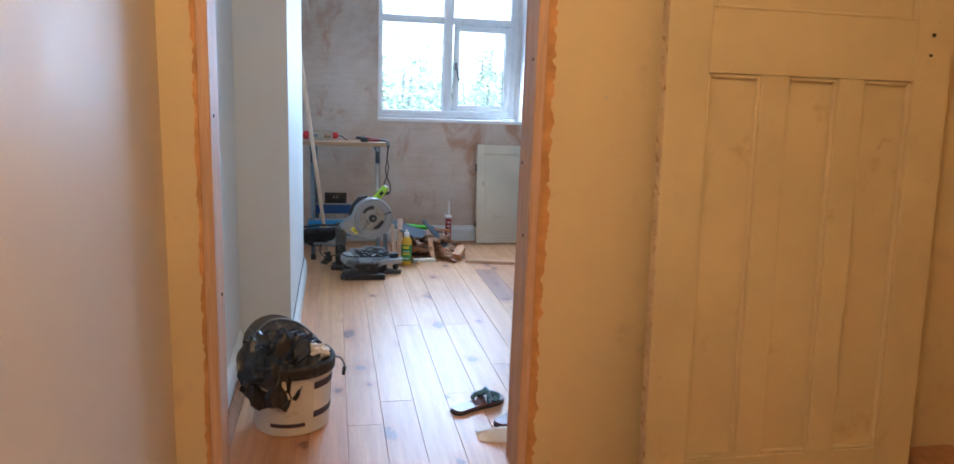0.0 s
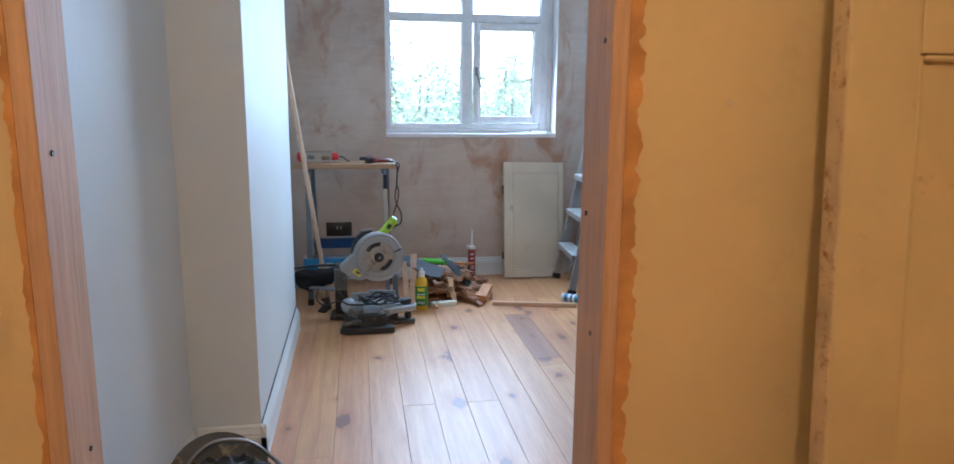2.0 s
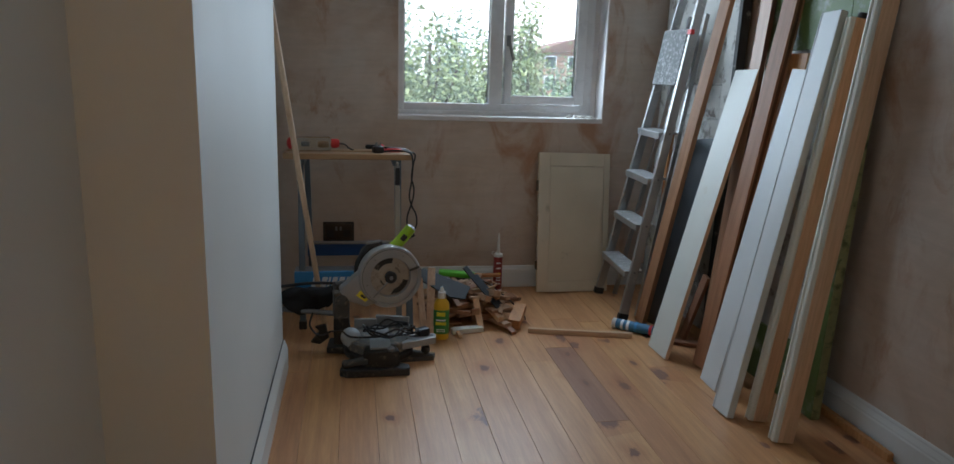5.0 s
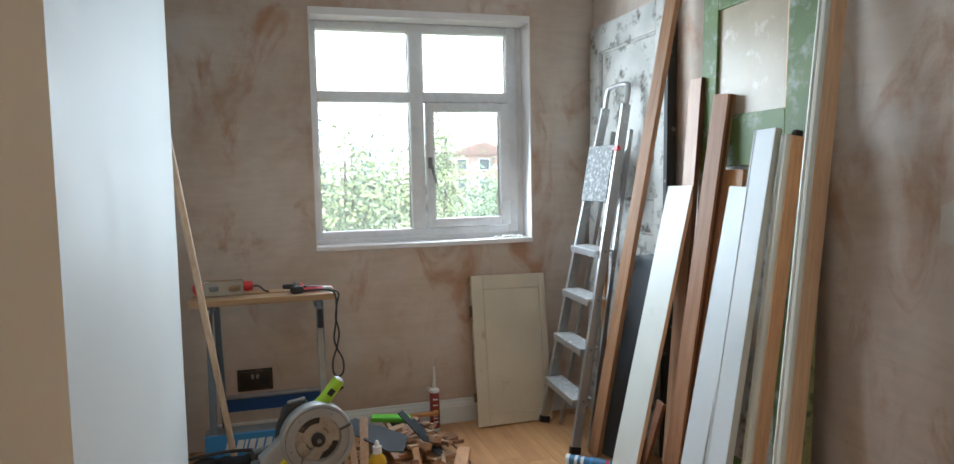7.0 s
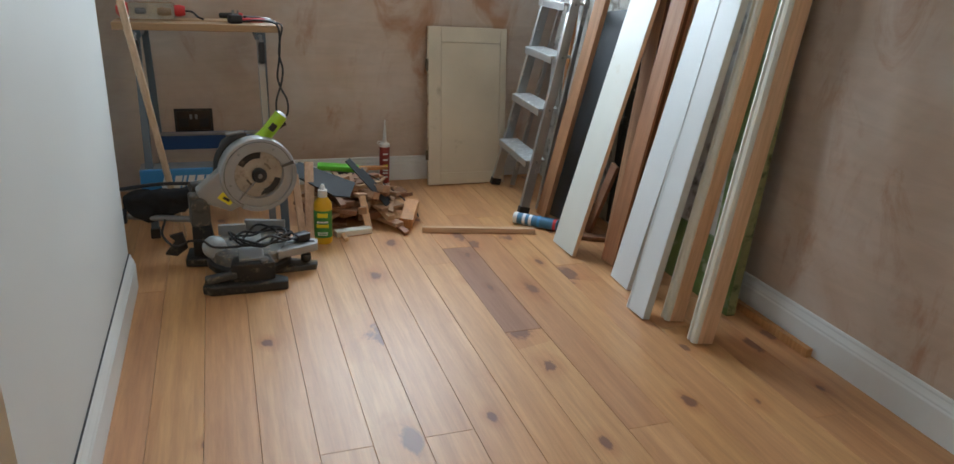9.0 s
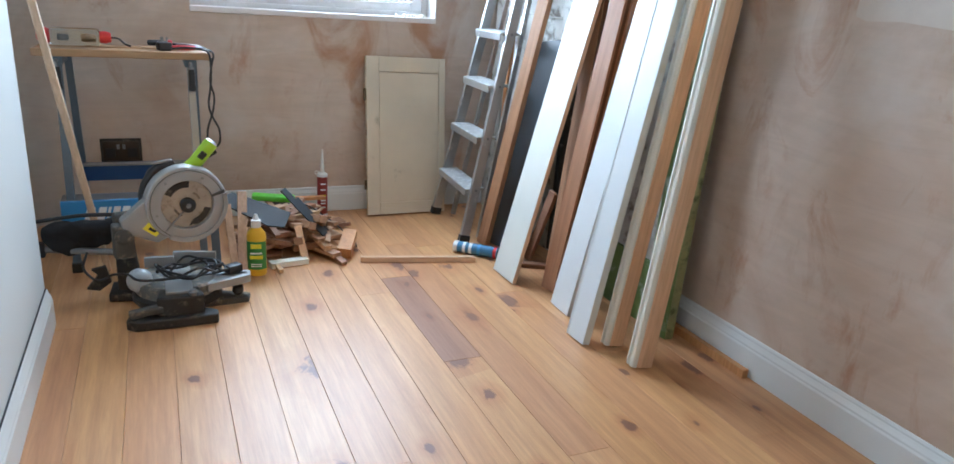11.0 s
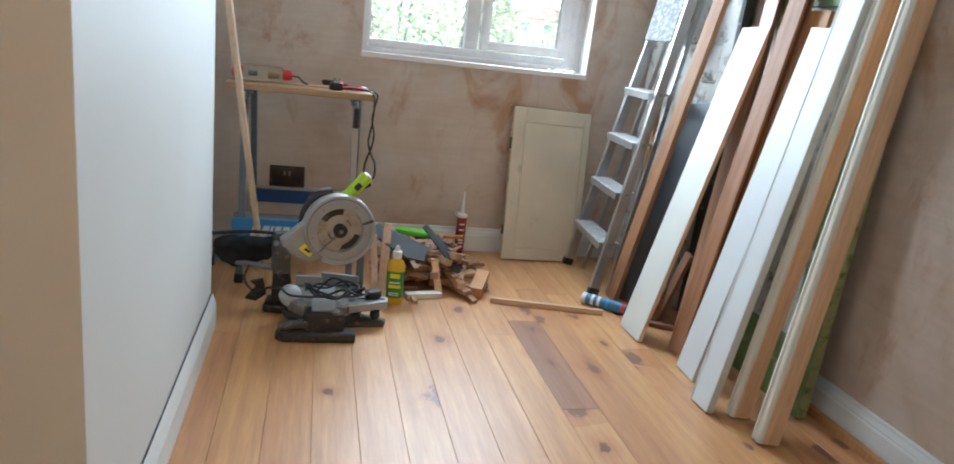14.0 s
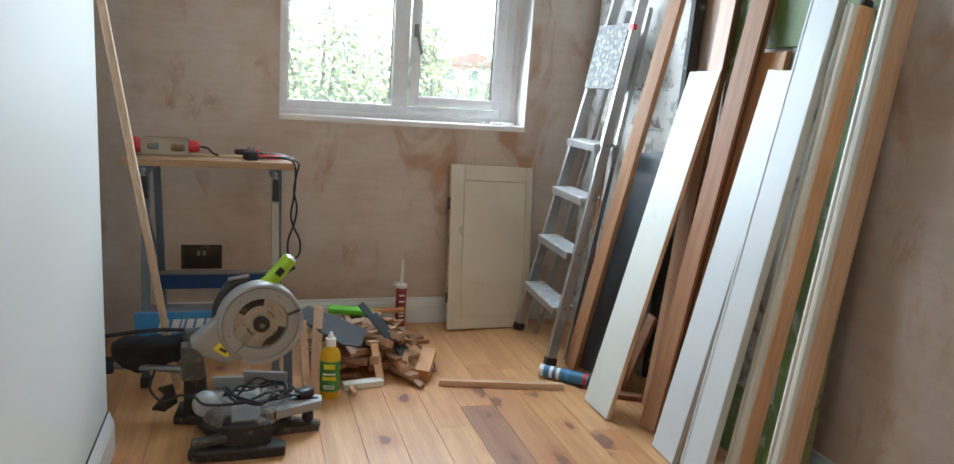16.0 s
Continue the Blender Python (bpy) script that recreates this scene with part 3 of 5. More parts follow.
def shrub(x, y, z, h, w, material, seed, leaves=7500, leaf=0.03):
    rnd = random.Random(seed)
    ob = thing("garden_shrub", "leafy green garden shrub beyond the window", "shrub", pose(x, y, z), "shrubs in the garden")
    bm = bmesh.new()
    tips = []
    for k in range(9):
        a, r = rnd.random() * 6.28, w * (0.2 + 0.6 * rnd.random())
        tip = (r * math.cos(a), r * math.sin(a), h * (0.55 + 0.4 * rnd.random()))
        tips.append(Vector(tip))
        hose([(0, 0, 0), (tip[0] * 0.3, tip[1] * 0.3, tip[2] * 0.5), tip], 0.018 * h * 0.4, 5, bm, 4)
    part("stems", bm, BARK, ob)
    verts, faces = [], []
    for k in range(leaves):
        c = rnd.choice(tips) * (0.35 + 0.7 * rnd.random()) + Vector((rnd.gauss(0, w * 0.22), rnd.gauss(0, w * 0.22), rnd.gauss(0, h * 0.09)))
        c.z = max(0.05, c.z)
        u = Vector((rnd.gauss(0, 1), rnd.gauss(0, 1), rnd.gauss(0, 0.7))).normalized() * leaf * (0.5 + rnd.random())
        v = u.cross(Vector((rnd.gauss(0, 1), rnd.gauss(0, 1), rnd.gauss(0, 1)))).normalized() * u.length * 0.45
        n = len(verts)
        verts += [c - u, c + v, c + u, c - v]
        faces.append((n, n + 1, n + 2, n + 3))
    me = bpy.data.meshes.new("crown")
    me.from_pydata(verts, [], faces)
    me.materials.append(material)
    crown = new("crown", me)
    crown.parent = ob
    return ob


for k, (x, y, h, w, ml) in enumerate(((0.0, 10.2, 2.6, 0.8, LEAF_A), (0.9, 9.6, 2.3, 0.7, LEAF_B), (-0.9, 11.2, 3.0, 0.9, LEAF_C), (1.7, 11.4, 2.5, 0.6, LEAF_C), (2.05, 10.9, 2.2, 0.7, LEAF_B), (2.4, 11.8, 2.9, 0.5, LEAF_B), (3.4, 12.6, 2.0, 0.8, LEAF_A), (-1.9, 10.6, 2.9, 0.9, LEAF_A), (0.6, 12.4, 3.0, 0.9, LEAF_C), (2.7, 9.4, 0.9, 0.7, LEAF_C), (4.2, 15.0, 2.0, 1.2, LEAF_C), (1.5, 8.6, 0.8, 0.5, LEAF_A), (-0.2, 8.4, 1.1, 0.6, LEAF_B))):
    shrub(x, y, -0.55, h, w, ml, 40 + k)

# overcast sky far behind the garden
backdrop_m, backdrop_t, backdrop_b = nodes_of("overcast_backdrop", 1.0, 0.0)
backdrop_b.inputs["Base Color"].default_value = (0, 0, 0, 1)
backdrop_b.inputs["Emission Color"].default_value, backdrop_b.inputs["Emission Strength"].default_value = (0.95, 0.98, 1.0, 1), 0.75
shell("backdrop", [(-260, 260, 230, 231, -2, 190)], backdrop_m)

# a brick house behind the garden
house = thing("brick_house", "distant red brick house with a tiled roof", "house", pose(21.0, 70, -0.55))
part("wall", block(-4, 4, 0, 7, 0, 4.0), BRICK, house)
part("roof", extrude([(-4.3, 4.0), (4.3, 4.0), (0, 5.3)], -7.3, 0.3, m=pose(0, 0, 0, 90, 0, 0)), ROOF, house)
for x in (-2.3, 0.0, 2.3):
    for z in (0.6, 2.5):
        w_ = part("window", block(x - 0.6, x + 0.6, -0.06, 0.05, z, z + 1.2, 0.02), UPVC, house)
        part("window_pane", block(x - 0.5, x + 0.5, -0.075, -0.05, z + 0.1, z + 1.1), SHEET_BLACK, w_)


# ---- hall: stored panel door, far door handle, ceiling bulb ----
def panel_door(parent, w, h, t, cols, zs, stile, rail, skin, edge=None, inset=0.017):
    """Stiles, rails and recessed panels in the x, z plane; the front faces -y. cols panels in each band (z0, z1) of zs."""
    part("stile", block(0, stile, 0, t, 0, h, 0.003), skin, parent)
    part("stile", block(w - stile, w, 0, t, 0, h, 0.003), skin, parent)
    bands = [(0, zs[0][0])] + [(a[1], b[0]) for a, b in zip(zs, zs[1:])] + [(zs[-1][1], h)]
    for z0, z1 in bands:
        part("rail", block(stile, w - stile, 0, t, z0, z1, 0.003), skin, parent)
    for (z0, z1), n in zip(zs, cols):
        inner = w - 2 * stile
        pw = (inner - rail * (n - 1)) / n
        for k in range(n):
            x0 = stile + k * (pw + rail)
            part("panel", block(x0 - 0.004, x0 + pw + 0.004, inset, t - inset, z0 - 0.004, z1 + 0.004), skin, parent)
            mould = bmesh.new()
            for b in ((x0, x0 + 0.012, z0, z1), (x0 + pw - 0.012, x0 + pw, z0, z1), (x0 + 0.012, x0 + pw - 0.012, z0, z0 + 0.012), (x0 + 0.012, x0 + pw - 0.012, z1 - 0.012, z1)):
                block(b[0], b[1], 0.004, inset + 0.003, b[2], b[3], 0.006, mould)
            part("moulding", mould, skin, parent)
            if k < n - 1:
                part("muntin", block(x0 + pw, x0 + pw + rail, 0, t, z0, z1, 0.003), skin, parent)
    if edge:
        part("edge", block(-0.0025, 0.0, 0.004, t - 0.004, 0.01, h - 0.01), edge, parent)


hall_door = thing("panel_door", "old cream-painted door with three long panels, stored against the hall wall", "door", pose(0.970, 2.005, 0.0, -3.6, 0, 0))
panel_door(hall_door, 0.931, 1.98, 0.045, (3, 1), ((0.13, 1.29), (1.47, 1.86)), 0.128, 0.083, OLD_DOOR, CHIPPED)
for dx, dz, r in ((0.857, 1.43, 0.006), (0.853, 1.37, 0.005), (0.846, 1.35, 0.003), (0.862, 1.345, 0.003), (0.872, 1.47, 0.003), (0.155, 1.09, 0.003), (0.17, 1.08, 0.003), (0.18, 1.092, 0.003), (0.165, 1.065, 0.003)):
    part("screw_hole", lathe([(r, 0), (r, 0.002)], 10, m=pose(dx, -0.0012 if dx > 0.3 else 0.0158, dz, 90, 0, 0)), BLACK if r > 0.004 else CHIPPED, hall_door)
part("stain", extrude([(0.0, 0.0), (0.02, 0.035), (0.05, 0.03), (0.045, 0.022), (0.022, 0.026), (0.008, -0.004)], 0, 0.001, m=pose(0.71, 0.0164, 1.085, 90, 0, 0)), CHIPPED, hall_door, "brown scuff")

far_door = tagged(new("door_2"), kind="structure")
part("door_leaf", block(2.235, 2.28, 0.9, 1.66, 0.0, 2.0, 0.003), OLD_DOOR, far_door)
part("door_handle", hose([(2.235, 1.60, 0.92), (2.19, 1.60, 0.92), (2.185, 1.57, 0.92), (2.185, 1.49, 0.925)], 0.009), WHITE_PL, far_door)
part("lock_plate", block(2.229, 2.236, 1.575, 1.625, 0.74, 0.98, 0.002), BRASS, far_door)
part("hook", hose([(2.232, 1.6, 0.78), (2.2, 1.6, 0.76), (2.195, 1.6, 0.6), (2.21, 1.6, 0.55)], 0.014), BLACK, far_door)

bulb = thing("ceiling_bulb", "bare lit bulb on a white ceiling cord in the hall", "lamp", pose(0.12, 0.5, 2.5))
part("ceiling_rose", lathe([(0.045, -0.025), (0.045, 0)], 24), WHITE_PL, bulb)
part("cord", hose([(0, 0, -0.02), (0, 0, -0.1)], 0.003), WHITE_PL, bulb)
part("holder", lathe([(0.016, -0.15), (0.018, -0.1)], 20), WHITE_PL, bulb)


# ---- boards and old doors leaning on the right wall ----
def lean(name, label, foot, head, w, d, material, wdir=(0, 1, 0), group="boards leaning on the wall", bevel=0.0015):
    ob = thing(name, label, "board" if "board" in name else "timber", stand(foot, head, wdir), group)
    length = (Vector(head) - Vector(foot)).length
    part("board" if d < 0.035 else "beam", block(-w / 2, w / 2, 0, d, 0, length, bevel), material, ob)
    return ob, length


old_door = thing("old_door", "flaking grey-white old panel door leaning on the wall", "door", stand((1.865, 5.45, 0), (1.898, 5.45, 2.0)))
panel_door(old_door, 0.80, 2.12, 0.04, (2, 1), ((0.2, 1.05), (1.2, 1.98)), 0.11, 0.1, OLD_WHITE)
for o in old_door.children:
    o.location.x -= 0.40
part("dark_edge", block(0.375, 0.403, -0.002, 0.043, 0.01, 2.11), BLACK_EDGE, old_door, "blackened flaking edge")
settle(old_door)
green = thing("green_door", "old door with worn green paint and a peeled cream panel", "door", stand((1.822, 4.447, 0), (1.888, 4.447, 2.0)))
gw = 0.645
part("stile", block(-gw / 2, -gw / 2 + 0.098, 0, 0.038, 0, 2.06, 0.003), GREEN_DOOR, green)
part("stile", block(gw / 2 - 0.147, gw / 2, 0, 0.038, 0, 2.06, 0.003), GREEN_DOOR, green)
for z0, z1 in ((0, 0.24), (1.35, 1.545), (1.96, 2.06)):
    part("rail", block(-gw / 2 + 0.098, gw / 2 - 0.147, 0, 0.038, z0, z1, 0.003), GREEN_DOOR, green)
part("panel", block(-gw / 2 + 0.093, gw / 2 - 0.142, 0.012, 0.024, 1.535, 1.97), OLD_CREAM_PANEL, green, "peeled cream gloss panel")
part("panel", block(-gw / 2 + 0.093, gw / 2 - 0.142, 0.012, 0.024, 0.23, 1.36), OLD_WHITE, green)
part("moulding", block(gw / 2 - 0.154, gw / 2 - 0.142, 0.002, 0.014, 1.545, 1.96, 0.002), PINE, green)
for x in (-gw / 2, gw / 2):
    part("edge", block(x - 0.0015, x + 0.0015, 0.002, 0.036, 0.005, 2.055), GREEN_EDGE, green)
settle(green)

plank, L = lean("brown_board", "long narrow brown sawn board leaning beside the step ladder", (1.585, 5.21, 0), (1.862, 4.924, 2.22), 0.058, 0.03, BROWN_WOOD, (-0.35, 1, 0))
settle(plank)
sheet, L = lean("black_board", "thin black sheet leaning behind the white board", (1.64, 5.09, 0), (1.845, 5.23, 0.92), 0.30, 0.006, SHEET_BLACK)
settle(sheet)
white_a, L = lean("white_board", "cream-white primed shelf board leaning on the timber", (1.51, 4.81, 0), (1.82, 4.836, 1.27), 0.183, 0.018, CREAM_BOARD)
part("raw_edge", block(0.0915, 0.0922, 0.001, 0.017, 0.001, L - 0.001), PINE, white_a, "bare wood edge")
settle(white_a)
d_, L = lean("brown_board", "dark red-brown board standing behind the other timber", (1.72, 4.785, 0), (1.86, 4.784, 1.71), 0.082, 0.022, BROWN_WOOD)
part("dark_edge", block(0.041, 0.0422, 0.001, 0.021, 0, L), DARK_WOOD, d_)
settle(d_)
e_, L = lean("brown_board", "tall smooth brown board leaning on the old doors", (1.624, 4.63, 0), (1.84, 4.585, 1.62), 0.075, 0.04, BROWN_WOOD, (-0.2, 1, 0))
part("groove_strip", block(0.0375, 0.0385, 0.012, 0.028, 0.0, L), DARK_WOOD, e_)
settle(e_)
s_, L = lean("brown_board", "short light brown board behind the white trims", (1.70, 4.525, 0), (1.853, 4.533, 1.335), 0.136, 0.02, ORANGE_WOOD)
settle(s_)
b_, L = lean("white_board", "white primed board leaning under a grooved trim", (1.577, 4.452, 0), (1.80, 4.412, 1.27), 0.126, 0.02, WHITE_BOARD)
part("raw_edge", block(-0.0637, -0.063, 0.001, 0.019, 0.001, L - 0.001), PINE, b_)
settle(b_)
c_, L = lean("white_trim_board", "white grooved door-stop trim with a raw edge", (1.505, 4.213, 0), (1.79, 4.268, 1.465), 0.104, 0.028, WHITE_BOARD)
part("lip", block(-0.064, -0.0525, 0.006, 0.026, 0, L - 0.002, 0.002), WHITE_BOARD, c_)
part("bead", block(-0.0525, -0.045, -0.002, 0.004, 0, L - 0.002, 0.002), WHITE_BOARD, c_)
part("raw_edge", block(0.052, 0.0527, 0.001, 0.027, 0.001, L - 0.001), CREAM_BOARD, c_)
settle(c_)


def moulded(label, foot, head, w, d):
    ob = thing("timber_trim", label, "timber", stand(foot, head), "boards leaning on the wall")
    length = (Vector(head) - Vector(foot)).length
    part("core", block(-w / 2, w / 2, 0.004, d, 0, length, 0.002), PINE, ob, "bare pine side")
    part("face", extrude([(-w / 2, 0.004), (-w / 2, -0.006), (-w / 2 + 0.010, -0.010), (-w / 2 + 0.014, -0.002), (-w / 2 + 0.02, -0.008), (0.004, -0.012), (w / 2 - 0.008, -0.010), (w / 2 - 0.002, -0.002), (w / 2 - 0.002, 0.004)], 0, length), WHITE_TRIM, ob, "cream-painted moulded face")
    return settle(ob)


f_ = moulded("pine trim with a cream moulded face leaning on the green door", (1.588, 4.146, 0), (1.805, 4.180, 1.437), 0.042, 0.058)
moulded("long pine trim with a cream moulded face, tallest of the leaning timber", (1.588, 3.990, 0), (1.862, 4.052, 2.12), 0.045, 0.064)
part("black_clip", block(-0.004, 0.018, 0.02, 0.05, 1.452, 1.475, 0.006), BLACK, f_)
thin, L = lean("timber_strip", "thin orange timber strip behind the step ladder", (1.72, 5.40, 0), (1.83, 5.55, 1.1), 0.03, 0.02, ORANGE_WOOD)
settle(thin)
brk = thing("wood_bracket", "small brown wooden bracket propped behind a board", "offcut", pose(1.70, 4.90, 0))
part("arm", beam((0.0, 0.05, 0.012), (0.06, -0.02, 0.34), 0.05, 0.018, bevel=0.002), OFFCUT_RED, brk)
part("foot", beam((-0.06, 0.02, 0.010), (0.10, -0.05, 0.010), 0.05, 0.018, bevel=0.002), OFFCUT_RED, brk)
strip = thing("floor_strip", "orange pine strip lying along the skirting", "timber", pose(1.909, 4.03, 0))
part("strip", block(-0.012, 0.012, -0.21, 0.21, 0.0, 0.03, 0.002), ORANGE_WOOD, strip)
stick = thing("floor_stick", "short square pine stick lying on the floorboards", "timber", pose(1.228, 5.069, 0, 0, 0, -13.2))
part("stick", block(-0.25, 0.25, -0.012, 0.012, 0.0, 0.024, 0.0015), wood("stick_pine", (0.72, 0.52, 0.38), (0.6, 0.4, 0.27), "X", 0.6, knots=3.0, sheen=0), stick)

# ---- aluminium step ladder ----
lad = thing("step_ladder", "paint-splashed folded aluminium step ladder leaning on the old door", "ladder")
FL, FR, TL, TR = Vector((1.545, 5.72, 0)), Vector((1.512, 5.25, 0)), Vector((1.845, 5.565, 1.66)), Vector((1.84, 5.335, 1.66))
for a, b in ((FL, TL), (FR, TR)):
    part("rail", beam(a, b, 0.022, 0.045, bevel=0.003), ALU, lad)
    part("rubber_foot", beam(a - (b - a).normalized() * 0.0, a + (b - a).normalized() * 0.035, 0.028, 0.052, bevel=0.003), BLACK, lad)
part("top_hoop", hose([TL, TL + Vector((0.012, 0, 0.07)), TL + Vector((0.018, -0.03, 0.10)), TR + Vector((0.018, 0.03, 0.10)), TR + Vector((0.012, 0, 0.07)), TR], 0.013), ALU, lad, smooth=True)
for h in (0.25, 0.49, 0.725, 0.955):
    k = h / 1.66
    l, r = FL.lerp(TL, k), FR.lerp(TR, k)
    m_ = (l + r) / 2
    w = (l - r).length / 2 - 0.008
    ang = math.degrees(math.atan2(-(l - r).x, (l - r).y))
    st = part("step", block(-0.045, 0.05, -w, w, -0.006, 0.006, 0.002, m=pose(*m_, 0, -2, ang)), STEP_ALU, lad, "paint-splashed tread")
    part("step_lip", block(-0.047, -0.043, -w, w, -0.028, 0.004, 0.001, m=pose(*m_, 0, -2, ang)), ALU, st)
    for v in (l, r):
        part("rivet", lathe([(0.006, -0.016), (0.006, 0.016)], 10, m=pose(*v, 90, 0, 0)), STEEL, lad)
pl, pr = FL.lerp(TL, 0.80), FR.lerp(TR, 0.80)
pm = (pl + pr) / 2
part("platform", block(-0.008, 0.008, -0.125, 0.125, -0.14, 0.14, 0.004, m=pose(pm.x - 0.03, pm.y, pm.z, 0, 10, 3)), PLATFORM, lad, "splashed folded platform")
for a, b in ((FL + Vector((0.09, -0.03, 0)), TL + Vector((0.035, -0.02, -0.12))), (FR + Vector((0.10, 0.05, 0)), TR + Vector((0.035, 0.02, -0.12)))):
    part("rear_leg", beam(a, b, 0.018, 0.022, bevel=0.002), ALU, lad)
for h in (0.3, 0.8):
    l = (FL + Vector((0.09, -0.03, 0))).lerp(TL + Vector((0.035, -0.02, -0.12)), h)
    r = (FR + Vector((0.10, 0.05, 0))).lerp(TR + Vector((0.035, 0.02, -0.12)), h)
    part("rear_brace", beam(l, r, 0.012, 0.012, side=(1, 0, 0)), ALU, lad)
part("red_catch", block(-0.01, 0.01, -0.02, 0.02, -0.012, 0.012, 0.003, m=pose(pr.x, pr.y - 0.012, pr.z + 0.12)), RED, lad)
settle(lad)

# ---- cream cabinet door on the window wall ----
cab = thing("cabinet_door", "aged cream cupboard door with one flat panel leaning under the window", "door", stand((1.396, 5.742, 0), (1.405, 5.868, 0.79), (-1, -0.06, 0)))
cw, ch = 0.43, 0.798
part("stile", block(-cw / 2, -cw / 2 + 0.066, 0, 0.022, 0, ch, 0.002), CABINET, cab)
part("stile", block(cw / 2 - 0.036, cw / 2, 0, 0.022, 0, ch, 0.002), CABINET, cab)
part("rail", block(-cw / 2 + 0.066, cw / 2 - 0.036, 0, 0.022, 0, 0.06, 0.002), CABINET, cab)
part("rail", block(-cw / 2 + 0.066, cw / 2 - 0.036, 0, 0.022, ch - 0.075, ch, 0.002), CABINET, cab)
part("panel", block(-cw / 2 + 0.068, cw / 2 - 0.038, 0.0025, 0.018, 0.062, ch - 0.077), CABINET, cab)
part("hinge", block(-cw / 2 - 0.012, -cw / 2 + 0.002, 0.002, 0.016, 0.13, 0.18, 0.002), BRASS, cab)
part("hinge", block(-cw / 2 - 0.012, -cw / 2 + 0.002, 0.002, 0.016, 0.58, 0.64, 0.002), BRASS, cab)
part("raw_edge", block(-cw / 2 - 0.0012, -cw / 2, 0.002, 0.020, 0.005, ch - 0.005), CHIPPED, cab)
settle(cab)


# ---- folding workbench ----
bench = thing("workbench", "folding workbench with two ply jaws, grey legs and blue steel steps", "workbench")
part("jaw", block(-0.306, 0.306, -0.055, 0.055, -0.014, 0.014, 0.003, m=pose(0.128, 5.452, 0.815)), BENCH_PLY, bench)
part("jaw", block(-0.306, 0.306, -0.05, 0.05, -0.014, 0.014, 0.003, m=pose(0.132, 5.592, 0.815)), BENCH_PLY, bench)
for x in (-0.10, 0.36):
    part("front_leg", beam((x, 5.44, 0.785), (x + 0.008, 5.27, 0.0), 0.028, 0.026, bevel=0.002, side=(1, 0, 0)), STEEL if x > 0 else LEG_STEEL, bench)
    part("rear_leg", beam((x + 0.02, 5.60, 0.785), (x + 0.03, 5.72, 0.0), 0.026, 0.024, bevel=0.002, side=(1, 0, 0)), LEG_STEEL, bench)
    part("brace", beam((x + 0.012, 5.40, 0.62), (x + 0.014, 5.64, 0.42), 0.004, 0.022, side=(1, 0, 0)), LEG_STEEL, bench)
    part("jaw_channel", block(x - 0.02, x + 0.02, 5.405, 5.64, 0.772, 0.801, 0.002), LEG_STEEL, bench)
    for y, xo in ((5.27, 0.008), (5.72, 0.03)):
        part("foot_cap", block(x + xo - 0.018, x + xo + 0.018, y - 0.018, y + 0.018, 0.0, 0.04, 0.004), BLACK, bench)
    part("crank", hose([(x, 5.41, 0.787), (x, 5.375, 0.785), (x + 0.002, 5.37, 0.765)], 0.007), STEEL, bench)
    part("crank_grip", lathe([(0.010, 0), (0.013, -0.015), (0.0125, -0.06), (0.015, -0.078), (0.011, -0.084)][::-1], 18, m=pose(x + 0.002, 5.372, 0.768)), BLACK, bench, smooth=True)
step_f = part("front_step", block(-0.13, 0.37, 5.296, 5.312, 0.165, 0.275, 0.003), BLUE, bench, "bright blue steel step panel")
part("step_tread", block(-0.13, 0.37, 5.312, 5.40, 0.262, 0.275, 0.002), STEEL, step_f)
step_r = part("rear_step", block(-0.085, 0.37, 5.60, 5.614, 0.275, 0.352, 0.003), BLUE_DEEP, bench, "dark blue steel panel")
part("tread_teeth", block(-0.085, 0.37, 5.56, 5.60, 0.346, 0.354, 0.001), STEEL, step_r)
# pale slanted print on the blue panel, as plain bars
for k, (x, w) in enumerate(((-0.055, 0.030), (-0.012, 0.026), (0.02, 0.010), (0.038, 0.024), (0.07, 0.026), (0.104, 0.024), (0.136, 0.026), (0.17, 0.024), (0.2, 0.026))):
    part("print", extrude([(x, -0.026), (x + w, -0.026), (x + w + 0.014, 0.026), (x + 0.014, 0.026)], 0, 0.001, m=pose(0, 5.2955, 0.222, 90, 0, 0)), SILVER_PRINT, step_f)

lampcase = thing("inspection_lamp", "clear plastic inspection lamp with red ends on the workbench", "lamp", pose(-0.04, 5.52, 0.832, 0, 0, 3))
part("clear_case", block(-0.085, 0.085, -0.028, 0.028, 0.0, 0.066, 0.012), CLEAR, lampcase, "clear casing", True)
part("innards", block(-0.06, -0.02, -0.010, 0.010, 0.02, 0.042, 0.006), STEEL, lampcase)
part("innards", lathe([(0.012, 0), (0.016, 0.02), (0.012, 0.05)], 14, m=pose(0.02, 0, 0.03, 0, 90, 0)), BENCH_PLY, lampcase)
part("red_cap", lathe([(0.024, 0), (0.032, 0.014), (0.028, 0.035), (0.014, 0.045)], 20, m=pose(-0.083, 0, 0.034, 0, -90, 0)), RED, lampcase, "red end cap", True)
part("red_cap", lathe([(0.022, 0), (0.024, 0.02), (0.018, 0.04)], 20, m=pose(0.083, 0, 0.034, 0, 90, 0)), RED, lampcase, "red end cap", True)
part("lead", hose([(0.12, 0, 0.034), (0.15, 0.0, 0.03), (0.17, -0.01, 0.012), (0.19, -0.02, 0.005)], 0.004), BLACK, lampcase)

